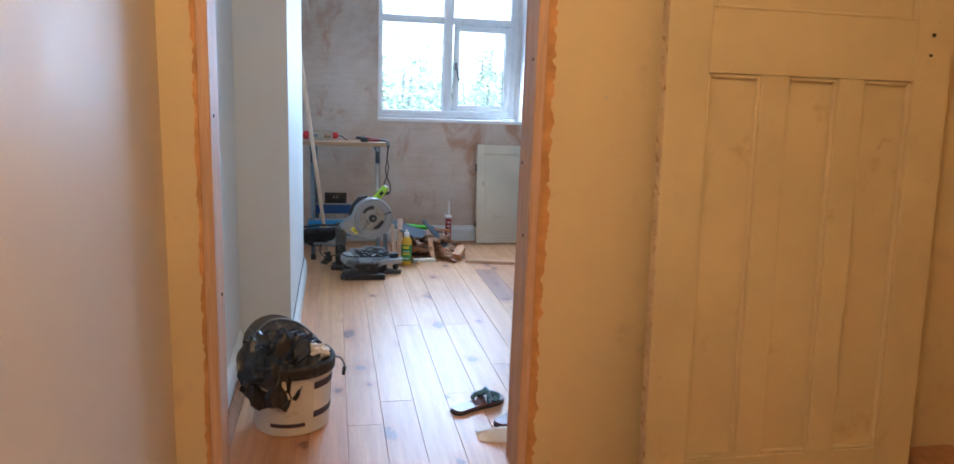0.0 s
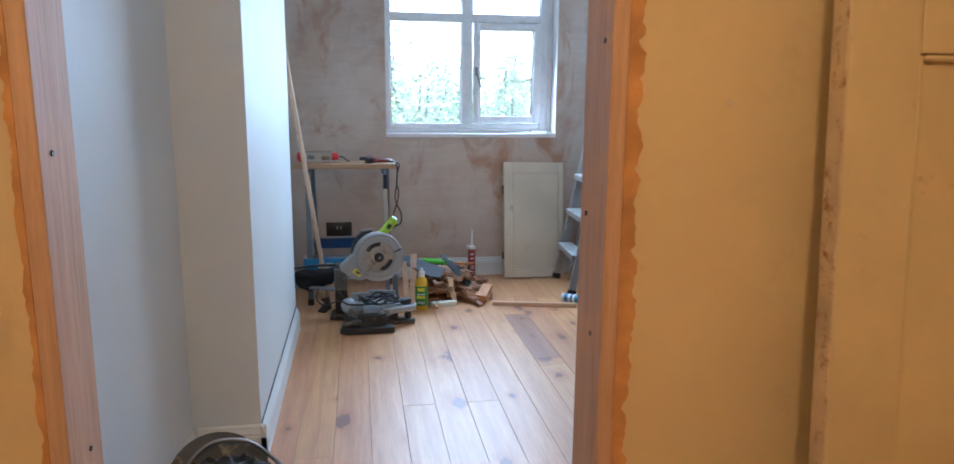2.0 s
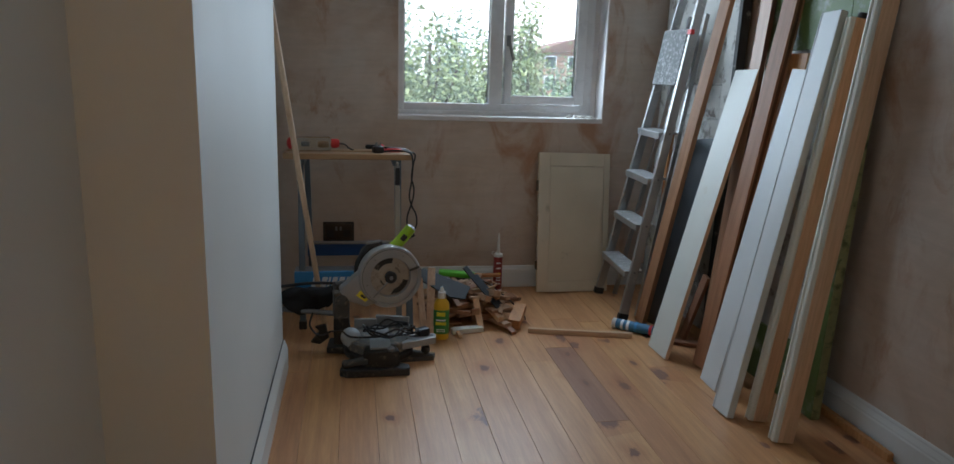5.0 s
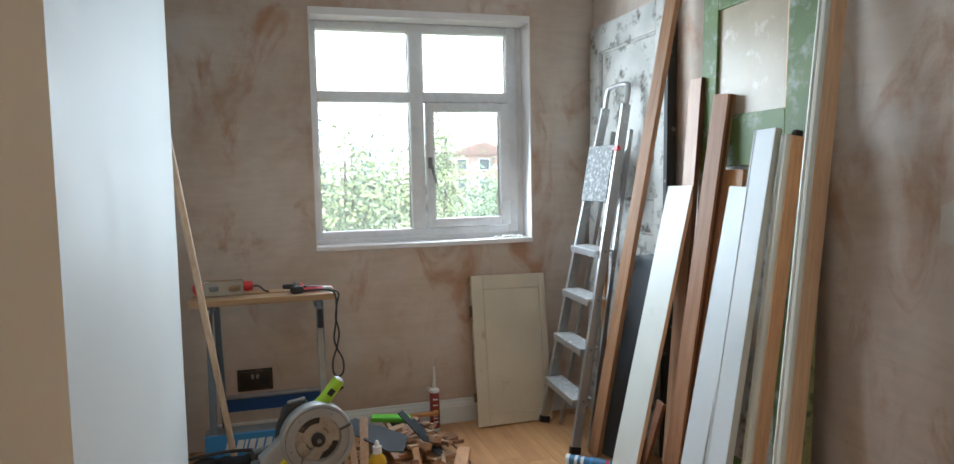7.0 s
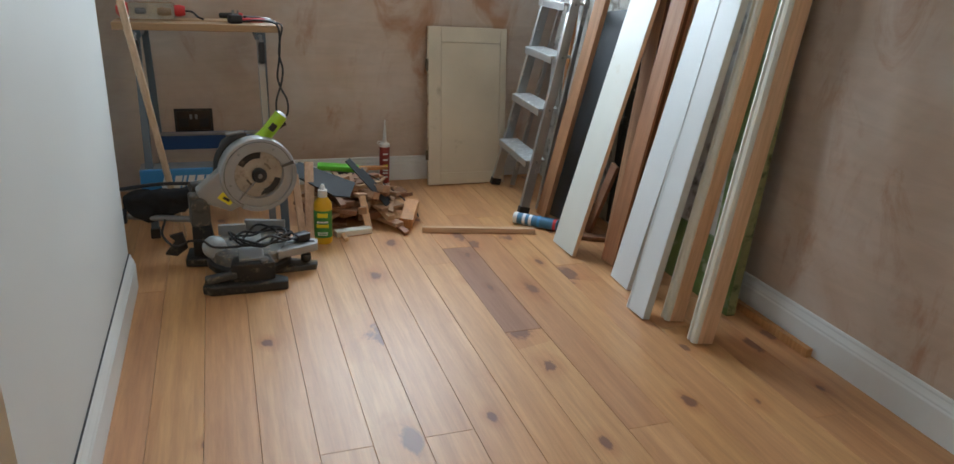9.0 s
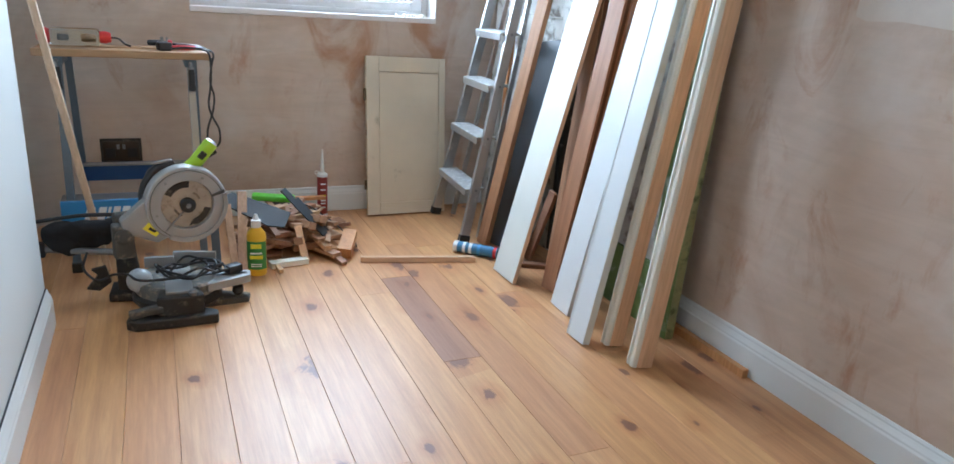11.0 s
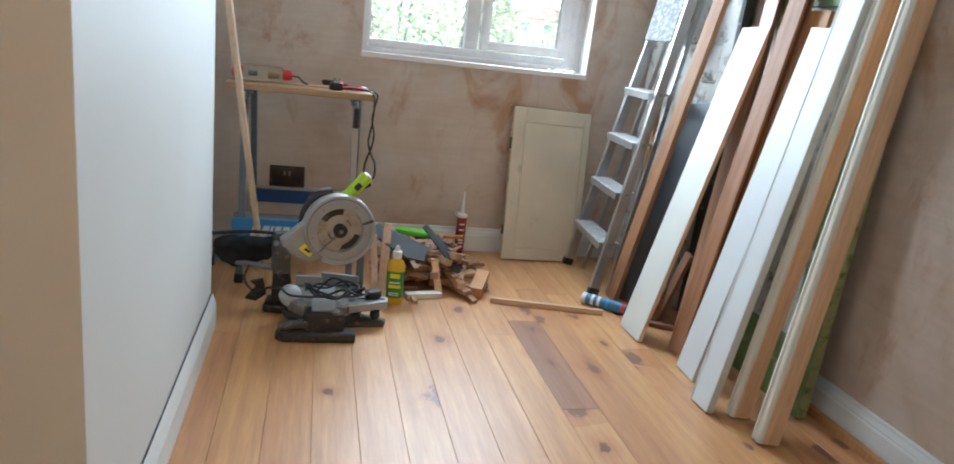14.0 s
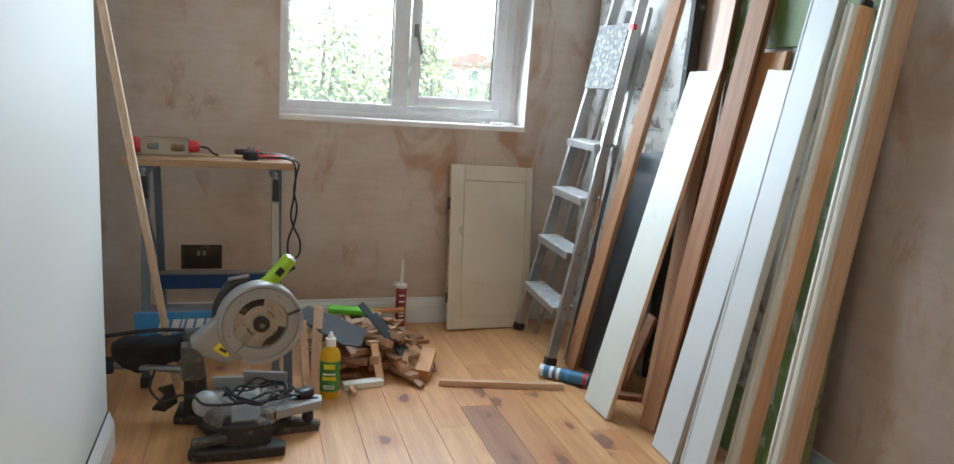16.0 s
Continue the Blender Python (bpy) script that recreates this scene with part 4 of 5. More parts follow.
driver = thing("soldering_iron", "black and red hand tool lying on the workbench", "tool", pose(0.28, 5.50, 0.832, 0, 0, -8))
part("grip", lathe([(0.007, -0.05), (0.011, -0.045), (0.012, 0.0), (0.009, 0.02)], 14, m=pose(-0.02, 0, 0.022, 0, 90, 0)), BLACK, driver, smooth=True)
part("collar", lathe([(0.012, 0.0), (0.014, 0.01), (0.011, 0.022)], 14, m=pose(0.0, 0, 0.022, 0, 90, 0)), RED, driver, smooth=True)
part("shaft", hose([(0.02, 0, 0.022), (0.09, 0.005, 0.018), (0.13, 0.005, 0.012)], 0.004), STEEL, driver)
part("nub", lathe([(0.007, 0), (0.008, 0.012)], 10, m=pose(0.03, 0.0, 0.012)), BLACK, driver)
plug = thing("mains_plug", "black three-pin plug on the workbench", "plug", pose(0.27, 5.455, 0.829, 0, 0, 20))
part("plug_body", block(-0.026, 0.026, -0.022, 0.022, 0.0, 0.034, 0.008), BLACK, plug, smooth=True)
for x, y in ((-0.011, -0.004), (0.011, -0.004), (0, 0.012)):
    part("pin", block(x - 0.003, x + 0.003, y - 0.002, y + 0.002, 0.034, 0.052), STEEL, plug)
plier = thing("red_pliers", "red-handled pliers lying on the workbench", "tool", pose(0.355, 5.475, 0.829, 0, 0, -6))
part("handle", hose([(-0.06, -0.006, 0.012), (-0.01, -0.014, 0.012), (0.03, -0.004, 0.012)], 0.008), RED, plier)
part("handle", hose([(-0.06, 0.016, 0.012), (-0.01, 0.018, 0.012), (0.03, 0.006, 0.012)], 0.008), RED, plier)
part("jaws", extrude([(0.028, -0.01), (0.028, 0.012), (0.07, 0.005), (0.07, -0.002)], 0.006, 0.018), STEEL, plier)
lead = thing("hanging_lead", "black twisted power lead hanging from the workbench edge", "cable")
part("lead", hose([(0.30, 5.45, 0.838), (0.36, 5.43, 0.845), (0.425, 5.40, 0.835), (0.435, 5.385, 0.78), (0.43, 5.385, 0.70), (0.42, 5.385, 0.63), (0.432, 5.385, 0.58), (0.455, 5.385, 0.53), (0.455, 5.385, 0.475), (0.434, 5.385, 0.455), (0.413, 5.385, 0.475), (0.412, 5.385, 0.53), (0.434, 5.383, 0.60), (0.442, 5.383, 0.66), (0.43, 5.385, 0.72), (0.437, 5.385, 0.78), (0.445, 5.39, 0.832), (0.40, 5.44, 0.842)], 0.0042), BLACK, lead)

pole = thing("broom_pole", "plain pale wooden pole leaning on the chimney breast corner", "pole")
part("shaft", beam((0.014, 5.25, 0.0), (-0.207, 4.832, 1.84), 0.024, 0.024, bevel=0.006), POLE, pole)
settle(pole)

# ---- mitre saw ----
saw = thing("mitre_saw", "dusty grey electric mitre saw with a lime green handle", "saw")
SC = Vector((0.30, 4.862, 0.374))
face = pose(*SC, 90, 0, 9)     # z of this pose comes out of the blade's face towards the door


def disc(profile, m=face, seg=48):
    return lathe(profile, seg, m=m)


guard = part("upper_guard", disc([(0.128, -0.045), (0.133, -0.03), (0.133, 0.012), (0.129, 0.019), (0.124, 0.021), (0.088, 0.022), (0.085, 0.019), (0.085, 0.006)]), SAW_GREY, saw, "silver-grey cast guard", True)
part("blade", disc([(0.084, 0.008), (0.084, 0.0105)]), DUSTY_BLADE, saw, "dust-covered steel blade")


def arc(a0, a1, r0, r1, z0, z1, n=18):
    """A flat curved strip on the saw's face."""
    pts = [(r1 * math.cos(radians(a0 + (a1 - a0) * k / n)), r1 * math.sin(radians(a0 + (a1 - a0) * k / n))) for k in range(n + 1)]
    pts += [(r0 * math.cos(radians(a1 + (a0 - a1) * k / n)), r0 * math.sin(radians(a1 + (a0 - a1) * k / n))) for k in range(n + 1)]
    return extrude(pts, z0, z1, m=face)


part("lower_guard", arc(15, 240, 0.086, 0.118, 0.022, 0.0255), SAW_GREY, saw)
part("guard_edge", arc(240, 375, 0.118, 0.1325, 0.0195, 0.028), SAW_GREY, saw)
part("guard_edge", arc(16, 21, 0.084, 0.128, 0.0255, 0.030), SAW_DUST, saw)
for a0, a1, r0, r1 in ((82, 150, 0.058, 0.080), (285, 345, 0.058, 0.080)):
    part("blade_slot", arc(a0, a1, r0, r1, 0.0105, 0.0118), BLACK_DUSTY, saw)
for a0, a1 in ((200, 245), (20, 60)):
    part("blade_print", arc(a0, a1, 0.04, 0.047, 0.0105, 0.0115), SAW_DUST, saw)
for a0 in range(0, 360, 6):
    part("blade_tooth", arc(a0, a0 + 3.2, 0.0815, 0.0838, 0.0106, 0.0122, 2), STEEL, saw)
part("guard_line", arc(14, 242, 0.1185, 0.1205, 0.0222, 0.0232, 30), SAW_DUST, saw)
for ang in (60, 130, 196):
    part("screw", lathe([(0.005, 0.0225), (0.0045, 0.0275)], 8, m=face @ pose(0.104 * math.cos(radians(ang)), 0.104 * math.sin(radians(ang)), 0)), STEEL, saw)
part("guard_link", beam(face @ Vector((-0.075, -0.085, 0.024)), face @ Vector((-0.015, -0.02, 0.028)), 0.012, 0.005, bevel=0.002, side=(0, 1, 0)), STEEL, saw)
part("arbor", disc([(0.024, 0.0105), (0.022, 0.02), (0.026, 0.03), (0.022, 0.036), (0.01, 0.037)], seg=20), BLACK, saw)
part("bolt", disc([(0.009, 0.037), (0.008, 0.042)], seg=6), STEEL, saw)
part("label", extrude([(-0.098, 0.052), (-0.06, 0.096), (-0.048, 0.088), (-0.05, 0.070), (-0.086, 0.04)], 0.0222, 0.0246, m=face), BLACK, saw, "black badge")
part("label_print", extrude([(-0.086, 0.055), (-0.063, 0.082), (-0.058, 0.076), (-0.080, 0.050)], 0.0246, 0.0253, m=face), YELLOW_LABEL, saw)
part("label", extrude([(0.0, -0.074), (0.038, -0.06), (0.043, -0.046), (0.008, -0.058)], 0.026, 0.0268, m=face), BLACK, saw)
part("arm", extrude([(-0.055, 0.075), (-0.12, 0.03), (-0.21, -0.045), (-0.20, -0.085), (-0.155, -0.105), (-0.10, -0.13), (-0.05, -0.11), (0.0, -0.06), (0.02, 0.03)], -0.045, 0.008, m=face, bevel=0.006), SAW_GREY, saw, smooth=True)
part("hazard_label", extrude([(-0.145, -0.074), (-0.125, -0.054), (-0.085, -0.086), (-0.105, -0.106)], 0.008, 0.0092, m=face), YELLOW_LABEL, saw, "yellow warning label")
part("hazard_print", extrude([(-0.128, -0.077), (-0.121, -0.070), (-0.102, -0.085), (-0.108, -0.092)], 0.0092, 0.0098, m=face), BLACK, saw)
part("pivot_knob", lathe([(0.022, 0.0), (0.027, 0.008), (0.027, 0.018), (0.016, 0.022)], 14, m=face @ pose(-0.205, -0.095, 0.0)), SAW_DUST, saw)
part("pivot_head", block(-0.235, -0.17, -0.175, -0.06, -0.05, 0.004, 0.006, m=face), SAW_DUST, saw)
part("motor", lathe([(0.03, -0.08), (0.042, -0.07), (0.044, 0.02), (0.036, 0.03)], 26, m=face @ pose(-0.06, 0.06, -0.09)), BLACK, saw, smooth=True)
part("motor_hood", hose([(0.165, 4.90, 0.36), (0.175, 4.90, 0.43), (0.215, 4.905, 0.485), (0.27, 4.91, 0.505)], 0.017, 10), BLACK, saw, smooth=True)
part("hood_cap", block(-0.035, 0.03, -0.012, 0.012, -0.004, 0.004, 0.003, m=pose(0.235, 4.905, 0.512, 0, -10, 0)), STEEL, saw)
grip = part("handle", hose([(0.30, 4.90, 0.475), (0.335, 4.90, 0.505), (0.37, 4.905, 0.545), (0.392, 4.91, 0.572)], 0.024, 12), LIME, saw, "lime green grip", True)
part("trigger", block(-0.011, 0.011, -0.004, 0.004, -0.014, 0.014, 0.003, m=pose(0.36, 4.880, 0.535, 0, 40, 0)), BLACK, grip)
part("grip_top", lathe([(0.0225, 0), (0.021, 0.010), (0.012, 0.016)], 16, m=pose(0.388, 4.91, 0.566, 0, 38, 0)), SAW_GREY, grip, smooth=True)
part("guard_lever", beam((0.345, 4.94, 0.5), (0.41, 4.95, 0.535), 0.018, 0.016, bevel=0.004), BLACK, saw)
part("bag_pipe", lathe([(0.022, 0), (0.022, 0.1)], 16, m=pose(0.16, 5.0, 0.30, 0, -90, 20)), SAW_DUST, saw)
# dust bag: a limp sack
bm = bmesh.new()
bmesh.ops.create_uvsphere(bm, u_segments=36, v_segments=20, radius=1)
for v in bm.verts:
    x, y, z = v.co
    sag = 0.032 * max(0, -z) * (1 - x) * 0.9
    v.co = (x * 0.155, y * 0.03 * (1 - 0.35 * x), z * (0.045 - 0.018 * x) - sag)
    v.co += Vector((0, 0.02, 0.016)) * noise.noise(v.co * 26)
    if v.co.z > 0.03:
        v.co.z = 0.03 + (v.co.z - 0.03) * 0.3
part("dust_bag", bm, CLOTH, saw, "limp black cloth dust bag", True, pose(-0.025, 5.06, 0.235, 0, -7, -12))
part("bag_clip", hose([(-0.19, 5.10, 0.262), (-0.04, 5.08, 0.283), (0.11, 5.04, 0.29)], 0.007, 8), BLACK, saw)
# pedestal, turntable and feet
part("pedestal", extrude([(0.06, 0), (0.145, 0), (0.13, 0.11), (0.12, 0.2), (0.075, 0.2), (0.06, 0.12)], -5.01, -4.97, m=pose(0, 0, 0.02, 90, 0, 0), bevel=0.006), BLACK_DUSTY, saw)
part("side_rail", hose([(-0.17, 5.08, 0.165), (0.09, 5.02, 0.155)], 0.012, 10), STEEL, saw)
part("rail_end", block(-0.20, -0.165, 5.06, 5.10, 0.14, 0.19, 0.004), BLACK, saw)
part("base", lathe([(0.14, 0.018), (0.150, 0.03), (0.150, 0.05), (0.142, 0.058)], 40, m=pose(0.255, 4.89, 0)), BLACK_DUSTY, saw, smooth=True)
part("turntable", lathe([(0.138, 0.05), (0.138, 0.095), (0.13, 0.102)], 40, m=pose(0.255, 4.89, 0)), TABLE_GREY, saw, smooth=True)
part("table_insert", block(0.215, 0.30, 4.72, 4.98, 0.099, 0.108, 0.002), SAW_GREY, saw)
part("detent_arm", extrude([(0.20, 4.80), (0.315, 4.80), (0.335, 4.70), (0.30, 4.69), (0.215, 4.69), (0.185, 4.70)], 0.03, 0.10, bevel=0.006), BLACK_DUSTY, saw)
part("mitre_lock", lathe([(0.012, 0), (0.016, 0.012), (0.01, 0.02)], 14, m=pose(0.30, 4.70, 0.1)), STEEL, saw)
part("foot", extrude([(0.09, 4.69), (0.12, 4.665), (0.27, 4.665), (0.375, 4.67), (0.378, 4.71), (0.33, 4.745), (0.2, 4.75), (0.10, 4.73)], 0.0, 0.035, bevel=0.006), BLACK_DUSTY, saw)
part("front_grip", beam((0.10, 4.705, 0.045), (0.21, 4.71, 0.06), 0.035, 0.028, bevel=0.008), SAW_DUST, saw)
part("scale_wing", extrude([(0.35, 4.78), (0.50, 4.84), (0.505, 4.885), (0.35, 4.95)], 0.07, 0.10, bevel=0.003), SAW_GREY, saw)
part("wing_slot", block(0.385, 0.49, 4.855, 4.872, 0.099, 0.1015), BLACK, saw)
part("wing_base", extrude([(0.34, 4.81), (0.49, 4.82), (0.50, 4.86), (0.35, 4.93)], 0.0, 0.022, bevel=0.003), SAW_DUST, saw)
part("wing_knob", lathe([(0.014, 0.0), (0.020, 0.01), (0.018, 0.03)], 14, m=pose(0.455, 4.84, 0.03)), BLACK, saw)
part("fence", block(-0.09, 0.06, -0.008, 0.008, 0.0, 0.05, 0.002, m=pose(0.335, 4.99, 0.10, 0, 0, -14)), SAW_GREY, saw)
part("fence", block(-0.05, 0.05, -0.008, 0.008, 0.0, 0.04, 0.002, m=pose(0.20, 4.99, 0.10, 0, 0, -4)), SAW_GREY, saw)
part("clamp_post", beam((0.40, 4.99, 0.03), (0.395, 5.0, 0.24), 0.03, 0.012, bevel=0.002, side=(1, 0, 0)), LEG_STEEL, saw)
bm = bmesh.new()
bmesh.ops.create_uvsphere(bm, u_segments=24, v_segments=14, radius=0.042)
part("dust_dome", bm, DUST_DOME, saw, "cloudy plastic dome", True, pose(0.135, 4.86, 0.105))
part("rear_foot", extrude([(0.03, 4.94), (0.13, 4.92), (0.14, 5.05), (0.04, 5.06)], 0.0, 0.03, bevel=0.004), BLACK_DUSTY, saw)
part("side_bracket", extrude([(-0.02, 0.06), (0.02, 0.11), (0.0, 0.13), (0.045, 0.14), (0.06, 0.08), (0.02, 0.05)], -5.0, -4.98, m=pose(-0.02, 0, -0.02, 90, 0, 0)), BLACK_DUSTY, saw)
cab2 = thing("power_cable", "black power cable coiled over the mitre saw base", "cable")
loops = []
for k in range(30):
    a = k * 0.62
    loops.append((0.30 + (0.10 + 0.015 * math.sin(k * 1.7)) * math.cos(a), 4.85 + (0.055 + 0.02 * math.sin(k * 2.3)) * math.sin(a), 0.118 + 0.012 * (k % 3) + 0.02 * math.sin(k * 0.9) ** 2))
part("cable", hose([(0.05, 4.95, 0.10), (0.10, 4.86, 0.13), (0.16, 4.80, 0.125)] + loops + [(0.40, 4.83, 0.13), (0.44, 4.87, 0.118)], 0.0045, 7, steps=6), BLACK, cab2)
part("plug", block(-0.028, 0.028, -0.02, 0.02, 0, 0.03, 0.006, m=pose(0.445, 4.875, 0.102, 0, 0, 30)), BLACK, cab2, smooth=True)
part("cable_tail", hose([(0.05, 4.95, 0.10), (0.0, 4.93, 0.09), (-0.04, 4.95, 0.13), (-0.03, 5.0, 0.17)], 0.0045, 7), BLACK, cab2)

# ---- bottle, tubes ----
bottle = thing("glue_bottle", "yellow wood glue bottle with a green label and white cap", "bottle", pose(0.553, 5.085, 0, 0, 0, -12))
part("body", lathe([(0.030, 0), (0.035, 0.006), (0.035, 0.165), (0.031, 0.18), (0.019, 0.195), (0.016, 0.205)], 28, m=Matrix.Diagonal((1.05, 0.8, 1, 1))), YELLOW, bottle, smooth=True)
part("label", extrude([(0.0378 * math.sin(radians(a)), -0.029 * math.cos(radians(a))) for a in range(-75, 76, 10)] + [(0.03, 0.0), (-0.03, 0.0)], 0.03, 0.145), GREEN_LABEL, bottle, "green paper label", True)
for z0, z1, w, ml in ((0.118, 0.136, 0.02, YELLOW_LABEL), (0.095, 0.101, 0.022, SILVER_PRINT), (0.075, 0.088, 0.024, YELLOW_LABEL), (0.05, 0.054, 0.02, SILVER_PRINT), (0.042, 0.045, 0.02, SILVER_PRINT)):
    part("print", block(-w, w, -0.0302, -0.022, z0, z1), ml, bottle)
part("cap", lathe([(0.019, 0.2), (0.019, 0.228), (0.012, 0.232), (0.008, 0.245), (0.005, 0.252)], 20), WHITE_PL, bottle, smooth=True)
tube = thing("sealant_tube", "dark red sealant cartridge with a white nozzle standing by the skirting", "cartridge", pose(0.962, 5.80, 0))
part("body", lathe([(0.024, 0), (0.0255, 0.004), (0.0255, 0.216), (0.022, 0.222)], 24), RED_LABEL, tube, smooth=True)
part("base_ring", lathe([(0.0262, 0.0), (0.0262, 0.018)], 24), WHITE_PL, tube)
part("shoulder", lathe([(0.0262, 0.208), (0.0262, 0.222), (0.012, 0.23), (0.01, 0.238), (0.0035, 0.345)], 20), WHITE_PL, tube, "white nozzle", True)
for z in (0.05, 0.07, 0.085, 0.11, 0.14, 0.17):
    part("print", block(-0.013, 0.011, -0.027, -0.022, z, z + 0.007), SILVER_PRINT if z != 0.11 else YELLOW_LABEL, tube)
part("handle_loop", hose([(-0.02, 0, 0.216), (-0.036, 0, 0.224), (-0.032, 0, 0.235), (-0.015, 0, 0.232)], 0.003), WHITE_PL, tube)
btube = thing("blue_cartridge", "blue sealant cartridge lying at the ladder foot", "cartridge", pose(1.515, 5.08, 0.0265, 0, 0, -42))
part("body", lathe([(0.0255, -0.11), (0.0255, 0.11)], 24, m=pose(0, 0, 0, 0, 90, 0)), TUBE_BLUE, btube, smooth=True)
part("end_ring", lathe([(0.0265, -0.114), (0.0265, -0.095)], 24, m=pose(0, 0, 0, 0, 90, 0)), WHITE_PL, btube)
part("end_cap", lathe([(0.0265, 0.095), (0.0265, 0.113), (0.01, 0.118)], 24, m=pose(0, 0, 0, 0, 90, 0)), BLACK, btube)
for x, ml in ((-0.07, SILVER_PRINT), (-0.04, SILVER_PRINT), (0.0, BLUE), (0.075, RED)):
    part("print", lathe([(0.0259, x), (0.0259, x + 0.014)], 24, m=pose(0, 0, 0, 0, 90, 0)), ml, btube)

# ---- heap of offcuts ----
rnd = random.Random(12)
shared = []
for w, l, h in ((0.045, 0.2, 0.018), (0.06, 0.14, 0.022), (0.026, 0.26, 0.016), (0.07, 0.12, 0.014), (0.035, 0.16, 0.03), (0.022, 0.18, 0.01)):
    for ml in (OFFCUT, OFFCUT_RED):
        o = part("offcut", block(-w / 2, w / 2, -l / 2, l / 2, -h / 2, h / 2, 0.0015), ml)
        shared.append((o.data, h))
        bpy.data.objects.remove(o)
for k in range(90):
    u = k / 90
    me, h = shared[rnd.randrange(len(shared))]
    spread = 1 - 0.62 * u
    ob = new("offcut", me)
    z = 0.012 + 0.15 * u ** 1.2 + 0.012 * rnd.random()
    ob.matrix_world = pose(0.73 + rnd.uniform(-0.26, 0.24) * spread, 5.41 + rnd.uniform(-0.24, 0.22) * spread, z, rnd.gauss(0, 6 + 6 * u), rnd.gauss(0, 9), rnd.uniform(-95, 75))
    low = min((ob.matrix_world @ v.co).z for v in me.vertices)
    if low < 0.0005:
        ob.location.z += 0.0005 - low
    tagged(ob, "short sawn timber offcut in a heap on the floor", "offcut", "heap of timber offcuts")


def offcut(label, a, b, w, d, material, side=(0, 1, 0)):
    ob = thing("offcut", label, "offcut", None, "heap of timber offcuts")
    part("wood", beam(a, b, w, d, bevel=0.0015, side=side), material, ob)
    return ob


offcut("pale moulding offcut leaning on the saw", (0.47, 5.03, 0.006), (0.455, 5.17, 0.27), 0.028, 0.018, wood("pale_offcut", (0.72, 0.55, 0.42), (0.6, 0.42, 0.29), "Z", 0.6, sheen=0), (1, 0, 0))
offcut("pinkish batten offcut leaning on the heap", (0.495, 5.06, 0.008), (0.52, 5.24, 0.30), 0.036, 0.02, PINE_PINK, (1, 0, 0))
offcut("white-painted skirting offcut on the floor", (0.61, 5.14, 0.013), (0.765, 5.165, 0.013), 0.024, 0.042, WHITE_TRIM, (0, 0, 1))
offcut("square pine offcut at the edge of the heap", (0.92, 5.16, 0.03), (0.99, 5.33, 0.06), 0.06, 0.045, ORANGE_WOOD, (1, 0, 0))
offcut("pale pine offcut on the heap", (0.86, 5.18, 0.05), (0.81, 5.33, 0.09), 0.034, 0.028, PINE, (1, 0, 0))
offcut("pale pine offcut on the heap", (0.89, 5.21, 0.03), (0.85, 5.40, 0.10), 0.03, 0.028, PINE, (1, 0, 0))
offcut("brown board offcut lying across the heap", (0.62, 5.36, 0.15), (0.86, 5.30, 0.13), 0.07, 0.02, OFFCUT_RED)
offcut("brown board offcut lying across the heap", (0.50, 5.30, 0.10), (0.72, 5.24, 0.07), 0.07, 0.02, OFFCUT_RED)
offcut("grey plank end standing in the heap", (0.76, 5.17, 0.004), (0.74, 5.24, 0.14), 0.03, 0.016, PINE, (1, 0, 0))
offcut("thin pine peg lying in front of the heap", (0.645, 5.07, 0.009), (0.635, 5.15, 0.012), 0.018, 0.016, PINE, (1, 0, 0))
offcut("orange strip lying behind the heap", (0.80, 5.66, 0.14), (0.955, 5.72, 0.12), 0.03, 0.016, ORANGE_WOOD)
sl = thing("dark_sheet_offcut", "dark grey flat sheet offcut on top of the heap", "offcut", pose(0.56, 5.22, 0.235, 13, 13, -30), "dark sheet offcuts")
part("sheet", extrude([(-0.15, -0.03), (0.10, -0.085), (0.16, -0.06), (0.14, 0.05), (-0.12, 0.06)], -0.003, 0.003), SLATE, sl)
for a, b, w in (((0.70, 5.36, 0.27), (0.86, 5.24, 0.09), 0.032), ((0.76, 5.38, 0.22), (0.88, 5.27, 0.085), 0.026)):
    ob = thing("dark_sheet_offcut", "dark curved strip offcut standing out of the heap", "offcut", None, "dark sheet offcuts")
    part("strip", beam(a, b, w, 0.006, side=(0.7, 0.7, 0.25)), SHEET_BLACK, ob)
wire = thing("black_wire", "loose black wire arching out of the heap", "cable")
part("wire", hose([(0.74, 5.45, 0.20), (0.83, 5.40, 0.17), (0.93, 5.34, 0.10), (1.0, 5.30, 0.03), (1.01, 5.29, 0.006)], 0.003), BLACK, wire)
gp = thing("green_plastic_tray", "bright green plastic offcut holder on the heap", "tray", pose(0.69, 5.53, 0.185, 0, 4, -8))
part("tray", block(-0.10, 0.09, -0.03, 0.03, -0.012, 0.014, 0.008), GREEN_PL, gp, smooth=True)
part("tray_end", block(-0.02, 0.095, -0.032, 0.032, -0.035, -0.012, 0.006), BLACK, gp)

